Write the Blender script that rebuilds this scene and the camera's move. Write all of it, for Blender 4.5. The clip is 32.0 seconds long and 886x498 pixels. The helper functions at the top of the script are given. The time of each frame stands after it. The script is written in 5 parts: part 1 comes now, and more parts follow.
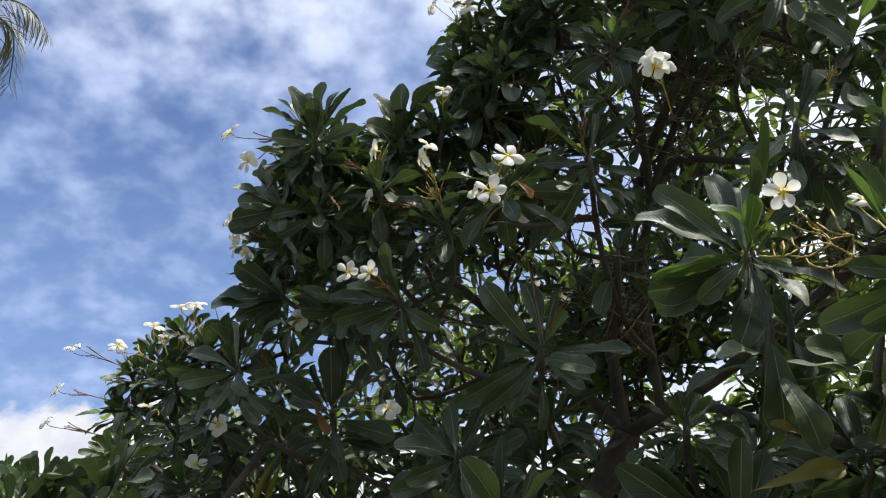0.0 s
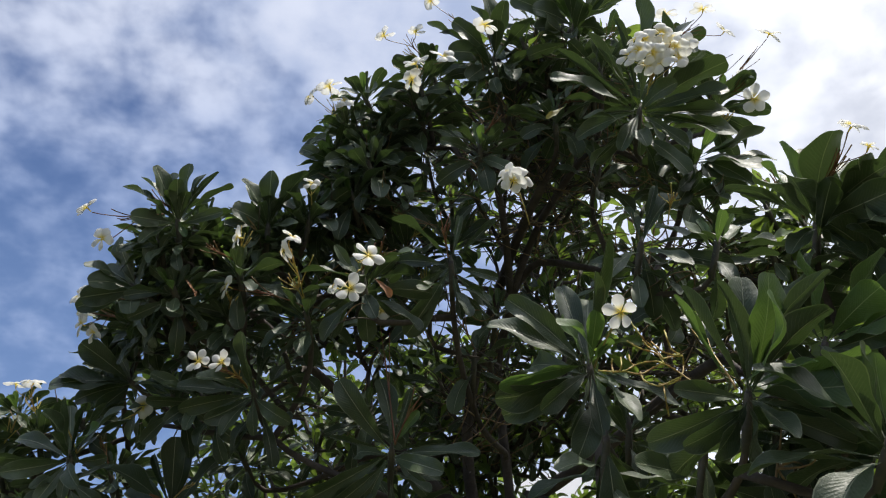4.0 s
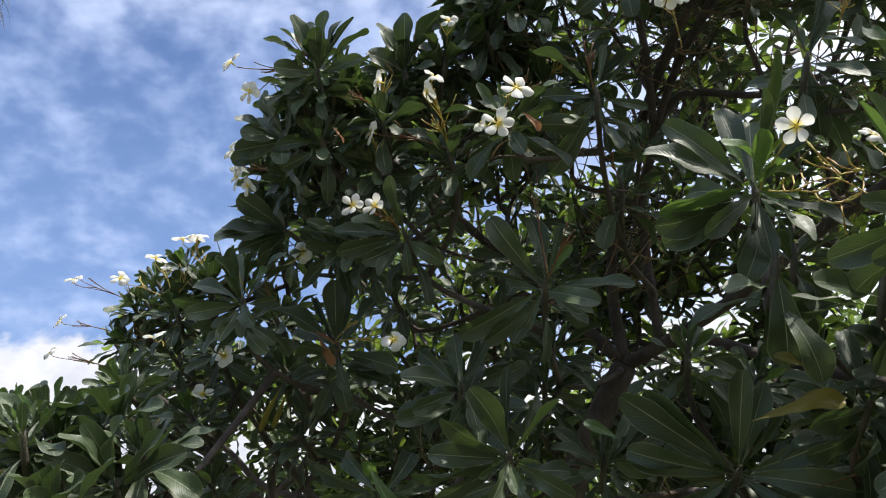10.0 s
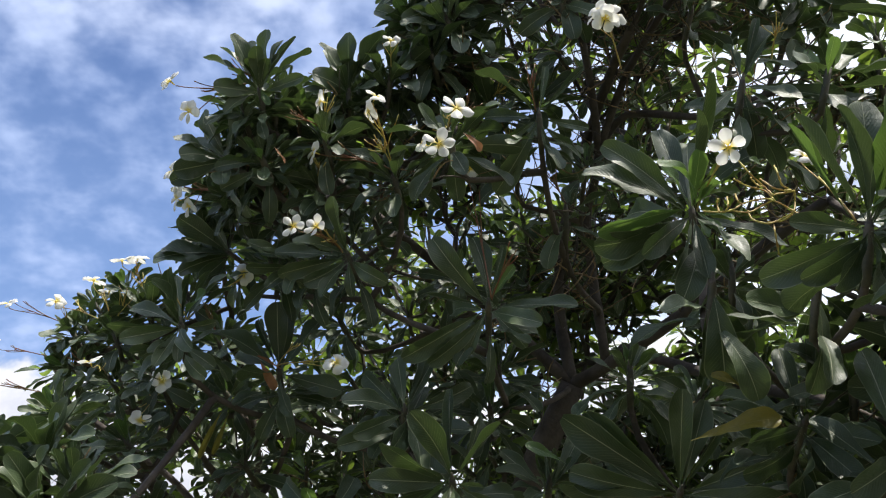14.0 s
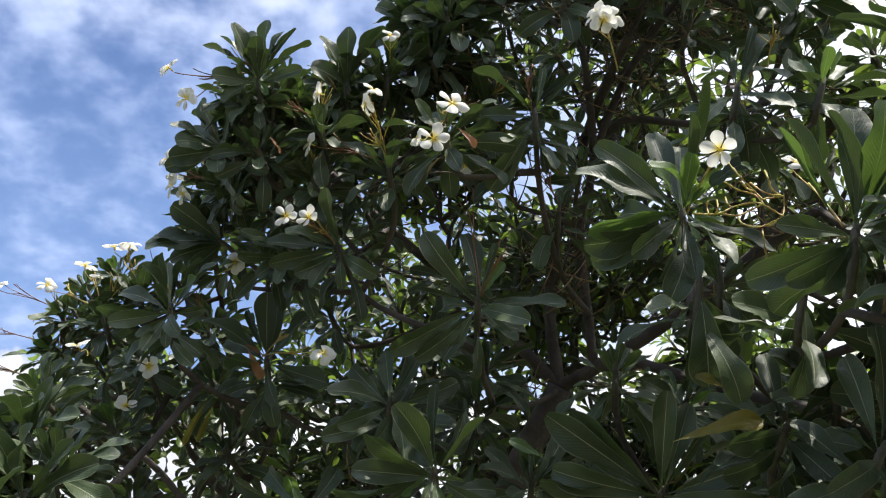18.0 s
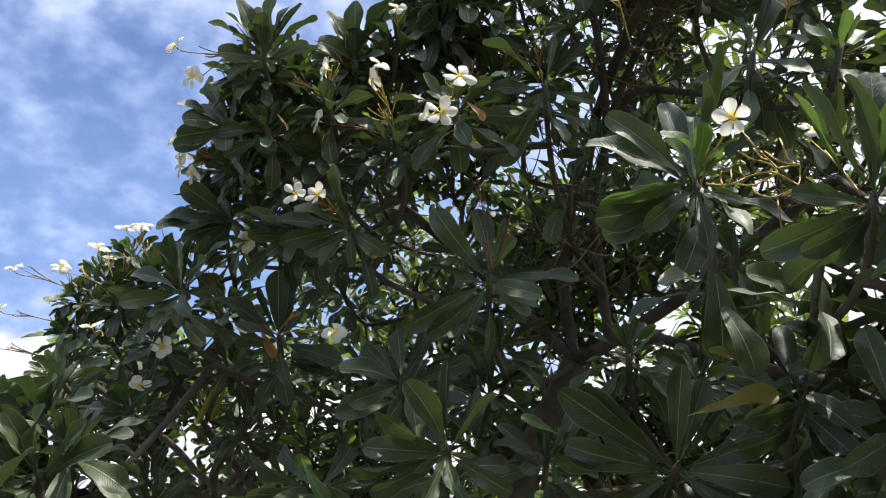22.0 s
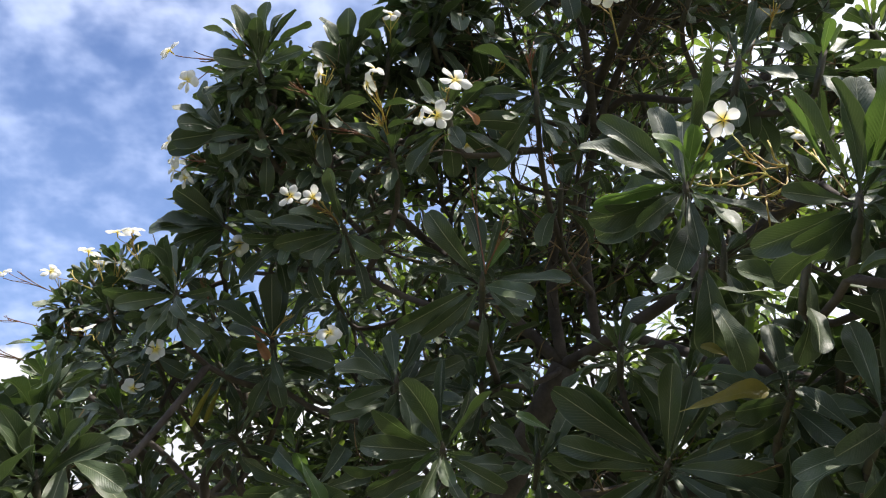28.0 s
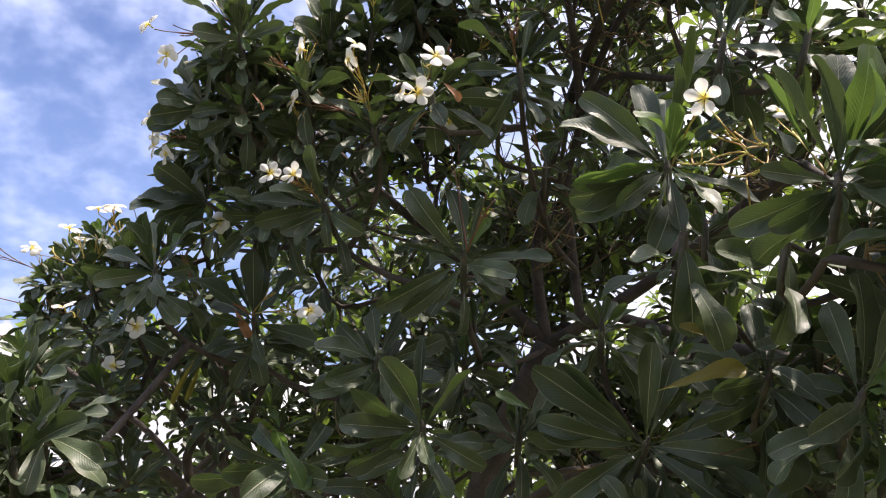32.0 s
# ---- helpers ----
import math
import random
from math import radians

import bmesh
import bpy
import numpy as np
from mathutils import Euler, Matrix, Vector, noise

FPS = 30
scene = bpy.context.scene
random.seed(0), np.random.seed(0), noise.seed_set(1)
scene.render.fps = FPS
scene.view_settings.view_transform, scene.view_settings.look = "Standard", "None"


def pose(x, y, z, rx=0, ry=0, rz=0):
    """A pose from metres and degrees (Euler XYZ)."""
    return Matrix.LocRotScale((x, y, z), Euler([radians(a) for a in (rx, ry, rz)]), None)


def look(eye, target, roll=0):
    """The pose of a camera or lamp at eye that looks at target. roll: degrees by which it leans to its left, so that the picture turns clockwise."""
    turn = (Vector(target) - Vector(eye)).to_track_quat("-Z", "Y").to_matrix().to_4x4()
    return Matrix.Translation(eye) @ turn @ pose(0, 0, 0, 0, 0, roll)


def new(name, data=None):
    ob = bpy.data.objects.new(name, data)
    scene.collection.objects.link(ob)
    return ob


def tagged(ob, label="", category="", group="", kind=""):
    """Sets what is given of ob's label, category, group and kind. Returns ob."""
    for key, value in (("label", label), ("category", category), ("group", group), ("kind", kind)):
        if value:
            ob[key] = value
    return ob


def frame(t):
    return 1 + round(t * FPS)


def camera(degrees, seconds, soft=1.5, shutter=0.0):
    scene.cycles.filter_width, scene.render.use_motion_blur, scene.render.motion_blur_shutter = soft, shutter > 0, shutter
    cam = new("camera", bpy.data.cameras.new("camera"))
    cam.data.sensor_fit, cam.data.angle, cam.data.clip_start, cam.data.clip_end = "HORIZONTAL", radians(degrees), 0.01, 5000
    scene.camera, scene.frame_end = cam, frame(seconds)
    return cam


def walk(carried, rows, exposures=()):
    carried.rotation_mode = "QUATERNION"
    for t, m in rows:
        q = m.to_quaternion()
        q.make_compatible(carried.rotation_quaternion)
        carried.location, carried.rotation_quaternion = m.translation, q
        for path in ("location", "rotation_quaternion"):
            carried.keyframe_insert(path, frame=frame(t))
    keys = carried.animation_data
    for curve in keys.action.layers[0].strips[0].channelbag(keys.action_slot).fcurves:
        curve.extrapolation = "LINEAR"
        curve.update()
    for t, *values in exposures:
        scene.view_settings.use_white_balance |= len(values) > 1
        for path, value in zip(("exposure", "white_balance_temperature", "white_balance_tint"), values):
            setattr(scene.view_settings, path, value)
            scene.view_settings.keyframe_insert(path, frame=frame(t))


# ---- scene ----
cam = camera(57.26, 32.0, 1.15)
EYE, TILT, LEAN = 1.55, 25.0, 0.0
# seconds, x, y, z in metres from the first eye, yaw, pitch, roll in degrees
ROWS = [
    (0.0, -0.0001, -0.0000, 0.0001, -0.00, -0.00, -0.00),
    (0.5, -0.0181, -0.0105, 0.0249, -0.21, 0.14, 0.18),
    (1.0, -0.0148, -0.0155, 0.0347, -0.30, 0.20, 0.62),
    (1.5, -0.0079, -0.0153, 0.0389, -0.54, 0.37, 0.54),
    (2.0, 0.0048, -0.0104, 0.0320, -0.77, 0.28, 0.31),
    (2.5, 0.0082, -0.0064, 0.0360, -1.51, 0.11, -0.21),
    (3.0, 0.0221, -0.0100, 0.0485, -3.61, 0.87, -1.49),
    (3.5, 0.0327, -0.0195, 0.0726, -6.42, 2.88, -2.68),
    (4.0, 0.0590, -0.0358, 0.0818, -8.79, 5.51, -3.06),
    (4.5, 0.0773, -0.0660, 0.1030, -10.40, 7.42, -3.17),
    (6.5, 0.1241, -0.0332, 0.0644, -9.99, 5.21, -5.16),
    (7.0, 0.1073, -0.0098, 0.0462, -8.17, 4.12, -4.66),
    (7.5, 0.0849, -0.0044, 0.0415, -7.16, 2.31, -4.39),
    (8.0, 0.0462, 0.0070, 0.0363, -5.99, 0.74, -3.63),
    (8.5, 0.0169, 0.0127, 0.0245, -4.05, -0.67, -2.16),
    (9.0, -0.0290, 0.0017, 0.0297, -2.71, -2.02, -1.45),
    (9.5, -0.0355, -0.0041, 0.0137, -1.57, -3.03, -0.87),
    (10.0, -0.0495, 0.0007, -0.0024, -0.56, -4.65, -0.28),
    (10.5, -0.0656, 0.0034, -0.0206, -0.11, -5.93, 0.20),
    (11.0, -0.0677, 0.0127, -0.0276, 0.23, -5.98, 0.47),
    (11.5, -0.0591, 0.0121, -0.0134, 0.22, -5.63, 0.60),
    (12.0, -0.0507, 0.0097, 0.0072, -0.75, -5.40, 0.53),
    (12.5, -0.0434, 0.0215, -0.0040, -1.86, -4.79, 0.19),
    (13.0, -0.0330, 0.0229, -0.0048, -2.91, -4.55, -0.45),
    (13.5, -0.0064, 0.0083, -0.0184, -3.28, -3.81, -0.49),
    (14.0, 0.0072, 0.0237, 0.0027, -3.54, -3.29, -0.23),
    (14.5, 0.0008, 0.0247, 0.0321, -3.66, -3.38, -0.21),
    (16.5, -0.0119, 0.0300, 0.0041, -4.50, -3.31, -1.46),
    (17.0, -0.0002, 0.0304, -0.0021, -4.58, -3.28, -1.95),
    (17.5, 0.0096, 0.0101, -0.0226, -4.18, -3.06, -2.62),
    (18.0, 0.0239, 0.0111, -0.0340, -3.72, -2.89, -2.35),
    (18.5, 0.0216, 0.0245, -0.0409, -3.72, -2.75, -2.42),
    (19.0, 0.0272, 0.0179, -0.0504, -3.48, -3.01, -2.54),
    (19.5, 0.0176, 0.0248, -0.0572, -3.11, -3.52, -2.31),
    (20.0, 0.0251, 0.0344, -0.0631, -2.74, -3.80, -2.01),
    (20.5, 0.0206, 0.0191, -0.0619, -2.79, -3.93, -1.48),
    (21.0, 0.0279, 0.0214, -0.0454, -2.76, -4.19, -1.25),
    (21.5, 0.0320, 0.0228, -0.0395, -2.76, -4.48, -1.35),
    (22.0, 0.0539, 0.0401, -0.0399, -2.50, -4.54, -1.43),
    (22.5, 0.0571, 0.0372, -0.0531, -2.48, -4.37, -1.56),
    (23.0, 0.0525, 0.0286, -0.0594, -2.77, -4.05, -1.75),
    (23.5, 0.0388, 0.0265, -0.0506, -3.23, -4.14, -1.96),
    (24.0, 0.0250, 0.0219, -0.0567, -3.60, -3.99, -1.77),
    (24.5, 0.0168, 0.0262, -0.0383, -3.64, -4.15, -1.39),
    (25.0, 0.0047, 0.0197, -0.0426, -3.78, -4.16, -1.53),
    (25.5, -0.0032, 0.0146, -0.0476, -4.02, -3.97, -1.27),
    (27.5, 0.0014, 0.0002, -0.0660, -3.83, -3.63, -1.93),
    (28.0, 0.0006, -0.0027, -0.0764, -3.93, -3.61, -1.54),
    (28.5, 0.0158, 0.0088, -0.0642, -4.00, -3.94, -1.51),
    (29.0, 0.0219, 0.0061, -0.0589, -4.07, -3.93, -1.72),
    (29.5, 0.0035, -0.0024, -0.0566, -4.38, -4.07, -1.88),
    (30.0, 0.0160, 0.0052, -0.0653, -4.58, -4.58, -1.79),
    (30.5, 0.0254, 0.0161, -0.0763, -4.95, -5.90, -1.61),
    (31.0, 0.0515, 0.0069, -0.0975, -4.99, -6.16, -1.85),
    (31.5, 0.0507, 0.0099, -0.1037, -4.82, -5.67, -1.90),
    (32.0, 0.0403, 0.0120, -0.0770, -4.47, -5.13, -1.83),
]
EXPOSURES = [(0.0, 0.13, 6580, 10), (2.6, 0.13, 6580, 10), (4.0, -0.19, 6580, 10), (4.5, -0.45, 6580, 10), (6.5, -0.45, 6580, 10), (7.5, 0.02, 6580, 10),
             (8.0, 0.22, 6580, 10), (8.5, 0.25, 6580, 10), (11.0, 0.25, 6580, 10), (22.0, 0.45, 6640, 11), (29.5, 0.46, 6680, 12), (31.0, 0.77, 7050, 15), (32.0, 0.67, 7000, 21)]
walk(cam, [(t, pose(0, 0, EYE, TILT, LEAN, 0) @ pose(x, y, z, 90 + pitch, roll, yaw)) for t, x, y, z, yaw, pitch, roll in ROWS], EXPOSURES)

# ---- light: cloudy blue sky and one sun, high and to the side ----
SUN_ELEVATION, SUN_AZIMUTH = 74.0, 102.0   # azimuth clockwise from straight ahead (+y)
a, e = radians(SUN_AZIMUTH), radians(SUN_ELEVATION)
SUN_WAY = Vector((math.sin(a) * math.cos(e), math.cos(a) * math.cos(e), math.sin(e)))
world = bpy.data.worlds.new("sky")
scene.world = world
world.use_nodes = True


class Nodes:
    """Short hand for building node trees."""

    def __init__(self, tree):
        self.tree = tree
        tree.nodes.clear()

    def add(self, kind, values=None):
        n = self.tree.nodes.new(kind)
        if kind == "ShaderNodeMix":
            n.data_type = "RGBA"
        for key, value in (values or {}).items():
            if isinstance(value, bpy.types.NodeSocket):
                self.tree.links.new(value, n.inputs[key])
            else:
                n.inputs[key].default_value = value
        return n

    def math(self, op, a, b=0.0, c=0.0, clamp=False):
        n = self.add("ShaderNodeMath", {0: a, 1: b, 2: c})
        n.operation, n.use_clamp = op, clamp
        return n.outputs[0]

    def step(self, value, low, high, to_low=0.0, to_high=1.0):
        n = self.add("ShaderNodeMapRange", {0: value, 1: low, 2: high, 3: to_low, 4: to_high})
        n.interpolation_type = "SMOOTHSTEP"
        return n.outputs[0]

    def noise(self, vector, scale, detail=4.0, rough=0.55, distortion=0.0):
        n = self.add("ShaderNodeTexNoise", {"Vector": vector, "Scale": scale, "Detail": detail, "Roughness": rough, "Distortion": distortion})
        return n.outputs["Fac"]

    def mix(self, fac, a, b, blend="MIX"):
        n = self.add("ShaderNodeMix", {0: fac, 6: a, 7: b})
        n.blend_type = blend
        return n.outputs[2]


def build_sky():
    g = Nodes(world.node_tree)
    sky = g.add("ShaderNodeTexSky")
    sky.sky_type, sky.sun_disc = "NISHITA", False
    sky.sun_elevation, sky.sun_rotation = radians(SUN_ELEVATION), radians(SUN_AZIMUTH)
    sky.air_density, sky.dust_density, sky.ozone_density = 1.0, 0.6, 2.0
    way = g.add("ShaderNodeTexCoord").outputs["Generated"]
    xyz = g.add("ShaderNodeSeparateXYZ", {0: way})
    z = xyz.outputs[2]
    low = g.math("ADD", g.math("MAXIMUM", z, 0.0), 0.45)
    flat = g.add("ShaderNodeCombineXYZ", {0: g.math("DIVIDE", xyz.outputs[0], low), 1: g.math("DIVIDE", xyz.outputs[1], low), 2: 0.0}).outputs[0]
    # high layer: small puffs in broad patches
    broad = g.noise(flat, 1.6, 3.0, 0.5)
    puffs = g.noise(flat, 11.5, 5.0, 0.5, 0.1)
    fluff = g.noise(flat, 31.0, 2.0, 0.5)
    cover = g.math("ADD", g.math("MULTIPLY", broad, 0.45), g.math("ADD", g.math("MULTIPLY", puffs, 0.88), g.math("MULTIPLY", fluff, 0.42)))
    # the cloud thickens to the east, where the sun stands, and overhead
    east = g.math("ADD", g.step(xyz.outputs[0], -0.35, 0.45, -0.03, 0.35), g.step(z, 0.45, 0.75, -0.03, 0.24))
    high = g.step(g.math("ADD", cover, east), 0.62, 1.20)
    # low bank of cumulus round the horizon
    lumps = g.noise(way, 4.5, 6.0, 0.6, 0.2)
    bank = g.step(g.math("SUBTRACT", z, g.math("MULTIPLY", lumps, 0.37)), 0.03, 0.0)
    shade = g.step(g.math("ADD", g.math("MULTIPLY", g.noise(flat, 4.0, 4.0, 0.6), 0.5), g.math("MULTIPLY", puffs, 0.5)), 0.36, 0.62)
    grey = g.mix(shade, (0.32, 0.45, 0.79, 1), (0.50, 0.63, 0.95, 1))
    grey = g.mix(g.step(z, 0.48, 0.72), grey, g.mix(shade, (0.52, 0.63, 0.90, 1), (0.92, 0.99, 1.18, 1)))
    glow = g.step(xyz.outputs[0], 0.05, 0.75)
    grey = g.mix(glow, grey, g.mix(shade, (0.95, 0.98, 1.06, 1), (1.75, 1.77, 1.80, 1)))
    # thin cloud round the sun scatters its light
    to_sun = g.add("ShaderNodeVectorMath", {0: way, 1: SUN_WAY})
    to_sun.operation = "DOT_PRODUCT"
    halo = g.math("POWER", g.math("MAXIMUM", to_sun.outputs["Value"], 0.0), 14.0)
    grey = g.mix(1.0, grey, g.add("ShaderNodeCombineXYZ", {0: g.math("MULTIPLY_ADD", halo, 2.4, 1.0), 1: g.math("MULTIPLY_ADD", halo, 2.3, 1.0), 2: g.math("MULTIPLY_ADD", halo, 2.1, 1.0)}).outputs[0], "MULTIPLY")
    blue = g.mix(1.0, sky.outputs[0], (SKY_GAIN * 0.86, SKY_GAIN * 1.0, SKY_GAIN * 1.32, 1), "MULTIPLY")
    blue = g.mix(g.step(z, 0.75, 0.25, 0.0, 0.34), blue, (0.36, 0.54, 0.92, 1))
    colour = g.mix(g.math("MULTIPLY", high, 0.88), blue, grey)
    heap = g.mix(g.step(g.noise(way, 9.0, 5.0, 0.6), 0.35, 0.65), (0.62, 0.65, 0.76, 1), (0.88, 0.90, 0.96, 1))
    colour = g.mix(bank, colour, heap)
    back = g.add("ShaderNodeBackground", {0: colour, 1: 1.0})
    g.add("ShaderNodeOutputWorld", {0: back.outputs[0]})


SKY_GAIN = 0.085
build_sky()
sun = new("sun", bpy.data.lights.new("sun", "SUN"))
sun.data.energy, sun.data.angle, sun.data.color = 5.0, radians(0.6), (1.0, 0.95, 0.87)
sun.matrix_world = look(SUN_WAY * 30, (0, 0, 0))


# ---- materials ----
def material(name):
    m = bpy.data.materials.new(name)
    m.use_nodes = True
    return m, Nodes(m.node_tree)


def leaf_material(name, dark, light, rib, through_colour, pass_on=0.3, rough=0.36):
    """Leathery leaf: pale midrib, fine side veins, light passes through it."""
    m, g = material(name)
    uv = g.add("ShaderNodeUVMap").outputs[0]
    s = g.add("ShaderNodeSeparateXYZ", {0: uv})
    across = g.math("ABSOLUTE", g.math("SUBTRACT", s.outputs[0], 0.5))
    along = s.outputs[1]
    rnd = g.math("FRACT", g.math("ADD", g.add("ShaderNodeNewGeometry").outputs["Random Per Island"], g.add("ShaderNodeObjectInfo").outputs["Random"]))
    spot = g.noise(g.add("ShaderNodeTexCoord").outputs["Object"], 22.0, 4.0, 0.6)
    fine = g.noise(g.add("ShaderNodeTexCoord").outputs["Object"], 160.0, 2.0, 0.6)
    phase = g.math("SUBTRACT", g.math("MULTIPLY", along, 150.0), g.math("MULTIPLY", across, 62.0))
    vein = g.step(g.math("SINE", phase), 0.86, 1.0)
    vein = g.math("MULTIPLY", vein, g.step(across, 0.46, 0.30))
    middle = g.step(g.math("ADD", across, g.math("MULTIPLY", along, 0.010)), 0.026, 0.012)
    colour = g.mix(g.math("MULTIPLY", rnd, g.step(spot, 0.3, 0.7, 0.5, 1.0)), dark, light)
    colour = g.mix(g.step(fine, 0.45, 0.75, 0.0, 0.25), colour, light)
    colour = g.mix(g.math("MULTIPLY", vein, 0.12), colour, rib)
    colour = g.mix(g.math("MULTIPLY", middle, 0.9), colour, rib)
    # pale margin; the highlight on the blade's rim is painted into the colour
    edge = g.step(across, 0.462, 0.488)
    colour = g.mix(g.math("MULTIPLY", edge, 0.38), colour, rib)
    quilt = g.math("MULTIPLY", g.math("SINE", phase), g.step(across, 0.47, 0.25))
    height = g.math("ADD", g.math("MULTIPLY", g.math("MULTIPLY", quilt, g.step(spot, 0.35, 0.65, 0.3, 1.0)), -0.24), g.math("ADD", g.math("MULTIPLY", spot, 1.5), g.math("MULTIPLY", middle, 1.4)))
    bump = g.add("ShaderNodeBump", {"Strength": 0.38, "Distance": 0.003, "Height": height}).outputs[0]
    skin = g.add("ShaderNodeBsdfPrincipled", {"Base Color": colour, "Roughness": g.step(spot, 0.25, 0.75, rough - 0.07, rough + 0.12), "Specular IOR Level": 0.5, "Normal": bump})
    thin = g.add("ShaderNodeBsdfTranslucent", {"Color": g.mix(g.math("MULTIPLY", vein, 0.25), through_colour, rib), "Normal": bump})
    both = g.add("ShaderNodeMixShader", {0: pass_on, 1: skin.outputs[0], 2: thin.outputs[0]})
    g.add("ShaderNodeOutputMaterial", {0: both.outputs[0]})
    return m


LEAF = leaf_material("leaf_green", (0.029, 0.048, 0.024, 1), (0.068, 0.100, 0.042, 1), (0.36, 0.38, 0.25, 1), (0.10, 0.17, 0.035, 1), 0.12, 0.47)
LEAF_YOUNG = leaf_material("leaf_young_green", (0.044, 0.088, 0.026, 1), (0.078, 0.138, 0.040, 1), (0.32, 0.37, 0.20, 1), (0.16, 0.28, 0.045, 1), 0.26, 0.42)
# brighter copy of the leaf green, with sunlight put into its colour
LEAF_LIT = leaf_material("leaf_lit_green", (0.06, 0.11, 0.025, 1), (0.11, 0.18, 0.04, 1), (0.30, 0.34, 0.14, 1), (0.30, 0.44, 0.06, 1), 0.35, 0.36)
LEAF_YELLOW = leaf_material("leaf_yellowing", (0.16, 0.15, 0.03, 1), (0.26, 0.22, 0.04, 1), (0.35, 0.30, 0.10, 1), (0.40, 0.34, 0.05, 1), 0.35)
LEAF_BROWN = leaf_material("leaf_withered", (0.22, 0.10, 0.04, 1), (0.38, 0.19, 0.10, 1), (0.30, 0.16, 0.08, 1), (0.40, 0.18, 0.08, 1), 0.25, 0.6)


def bark_material():
    m, g = material("bark_grey_brown")
    at = g.add("ShaderNodeTexCoord").outputs["Object"]
    big, small = g.noise(at, 7.0, 5.0, 0.6), g.noise(at, 60.0, 4.0, 0.65)
    cells = g.add("ShaderNodeTexVoronoi", {"Vector": at, "Scale": 38.0}).outputs["Distance"]
    colour = g.mix(g.step(big, 0.3, 0.7), (0.042, 0.033, 0.028, 1), (0.098, 0.081, 0.068, 1))
    colour = g.mix(g.step(small, 0.45, 0.75, 0.0, 0.6), colour, (0.04, 0.033, 0.028, 1))
    height = g.math("ADD", g.math("MULTIPLY", small, 0.7), g.math("MULTIPLY", cells, 0.6))
    bump = g.add("ShaderNodeBump", {"Strength": 0.7, "Distance": 0.006, "Height": height}).outputs[0]
    b = g.add("ShaderNodeBsdfPrincipled", {"Base Color": colour, "Roughness": 0.85, "Normal": bump})
    g.add("ShaderNodeOutputMaterial", {0: b.outputs[0]})
    return m


def stalk_material(name, low, high, rough=0.5):
    m, g = material(name)
    at = g.add("ShaderNodeTexCoord").outputs["Object"]
    n = g.noise(at, 26.0, 3.0, 0.6)
    colour = g.mix(g.step(n, 0.38, 0.62), low, high)
    bump = g.add("ShaderNodeBump", {"Strength": 0.5, "Distance": 0.002, "Height": g.noise(at, 180.0, 2.0)}).outputs[0]
    b = g.add("ShaderNodeBsdfPrincipled", {"Base Color": colour, "Roughness": rough, "Normal": bump})
    g.add("ShaderNodeOutputMaterial", {0: b.outputs[0]})
    return m


def petal_material(name="petal_white", white=(0.86, 0.86, 0.82, 1), throat=(0.82, 0.66, 0.10, 1), reach=0.46):
    m, g = material(name)
    s = g.add("ShaderNodeSeparateXYZ", {0: g.add("ShaderNodeUVMap").outputs[0]})
    at = g.add("ShaderNodeTexCoord").outputs["Object"]
    n = g.noise(at, 90.0, 3.0)
    along = g.math("ADD", s.outputs[1], g.math("MULTIPLY", g.math("SUBTRACT", n, 0.5), 0.12))
    colour = g.mix(g.step(along, reach * 0.12, reach), throat, white)
    colour = g.mix(g.step(n, 0.5, 0.8, 0.0, 0.12), colour, (0.74, 0.72, 0.55, 1))
    ribs = g.math("SINE", g.math("MULTIPLY", s.outputs[0], 60.0))
    bump = g.add("ShaderNodeBump", {"Strength": 0.15, "Distance": 0.001, "Height": ribs}).outputs[0]
    skin = g.add("ShaderNodeBsdfPrincipled", {"Base Color": colour, "Roughness": 0.5, "Normal": bump})
    thin = g.add("ShaderNodeBsdfTranslucent", {"Color": colour})
    both = g.add("ShaderNodeMixShader", {0: 0.42, 1: skin.outputs[0], 2: thin.outputs[0]})
    g.add("ShaderNodeOutputMaterial", {0: both.outputs[0]})
    return m


def grass_material():
    m, g = material("grass_toned_pale")
    at = g.add("ShaderNodeTexCoord").outputs["Object"]
    big, small = g.noise(at, 0.6, 4.0), g.noise(at, 45.0, 4.0, 0.7)
    # unseen ground, its tone raised to bounce sunlight onto leaf undersides
    colour = g.mix(g.step(big, 0.35, 0.65), (0.10, 0.12, 0.05, 1), (0.23, 0.21, 0.14, 1))
    colour = g.mix(g.step(small, 0.4, 0.7, 0.0, 0.7), colour, (0.07, 0.085, 0.03, 1))
    bump = g.add("ShaderNodeBump", {"Strength": 0.8, "Distance": 0.03, "Height": small}).outputs[0]
    b = g.add("ShaderNodeBsdfPrincipled", {"Base Color": colour, "Roughness": 0.9, "Normal": bump})
    g.add("ShaderNodeOutputMaterial", {0: b.outputs[0]})
    return m


BARK = bark_material()
STEM = stalk_material("stem_tip_grey_green", (0.05, 0.05, 0.033, 1), (0.085, 0.075, 0.05, 1), 0.7)
STALK = stalk_material("flower_stalk", (0.48, 0.42, 0.10, 1), (0.36, 0.22, 0.06, 1))
STALK_RED = stalk_material("flower_stalk_reddish", (0.16, 0.10, 0.035, 1), (0.20, 0.07, 0.04, 1))
STALK_DRY = stalk_material("dry_stalk_tan", (0.15, 0.10, 0.05, 1), (0.25, 0.17, 0.08, 1), 0.7)
PETAL = petal_material()
GRASS = grass_material()


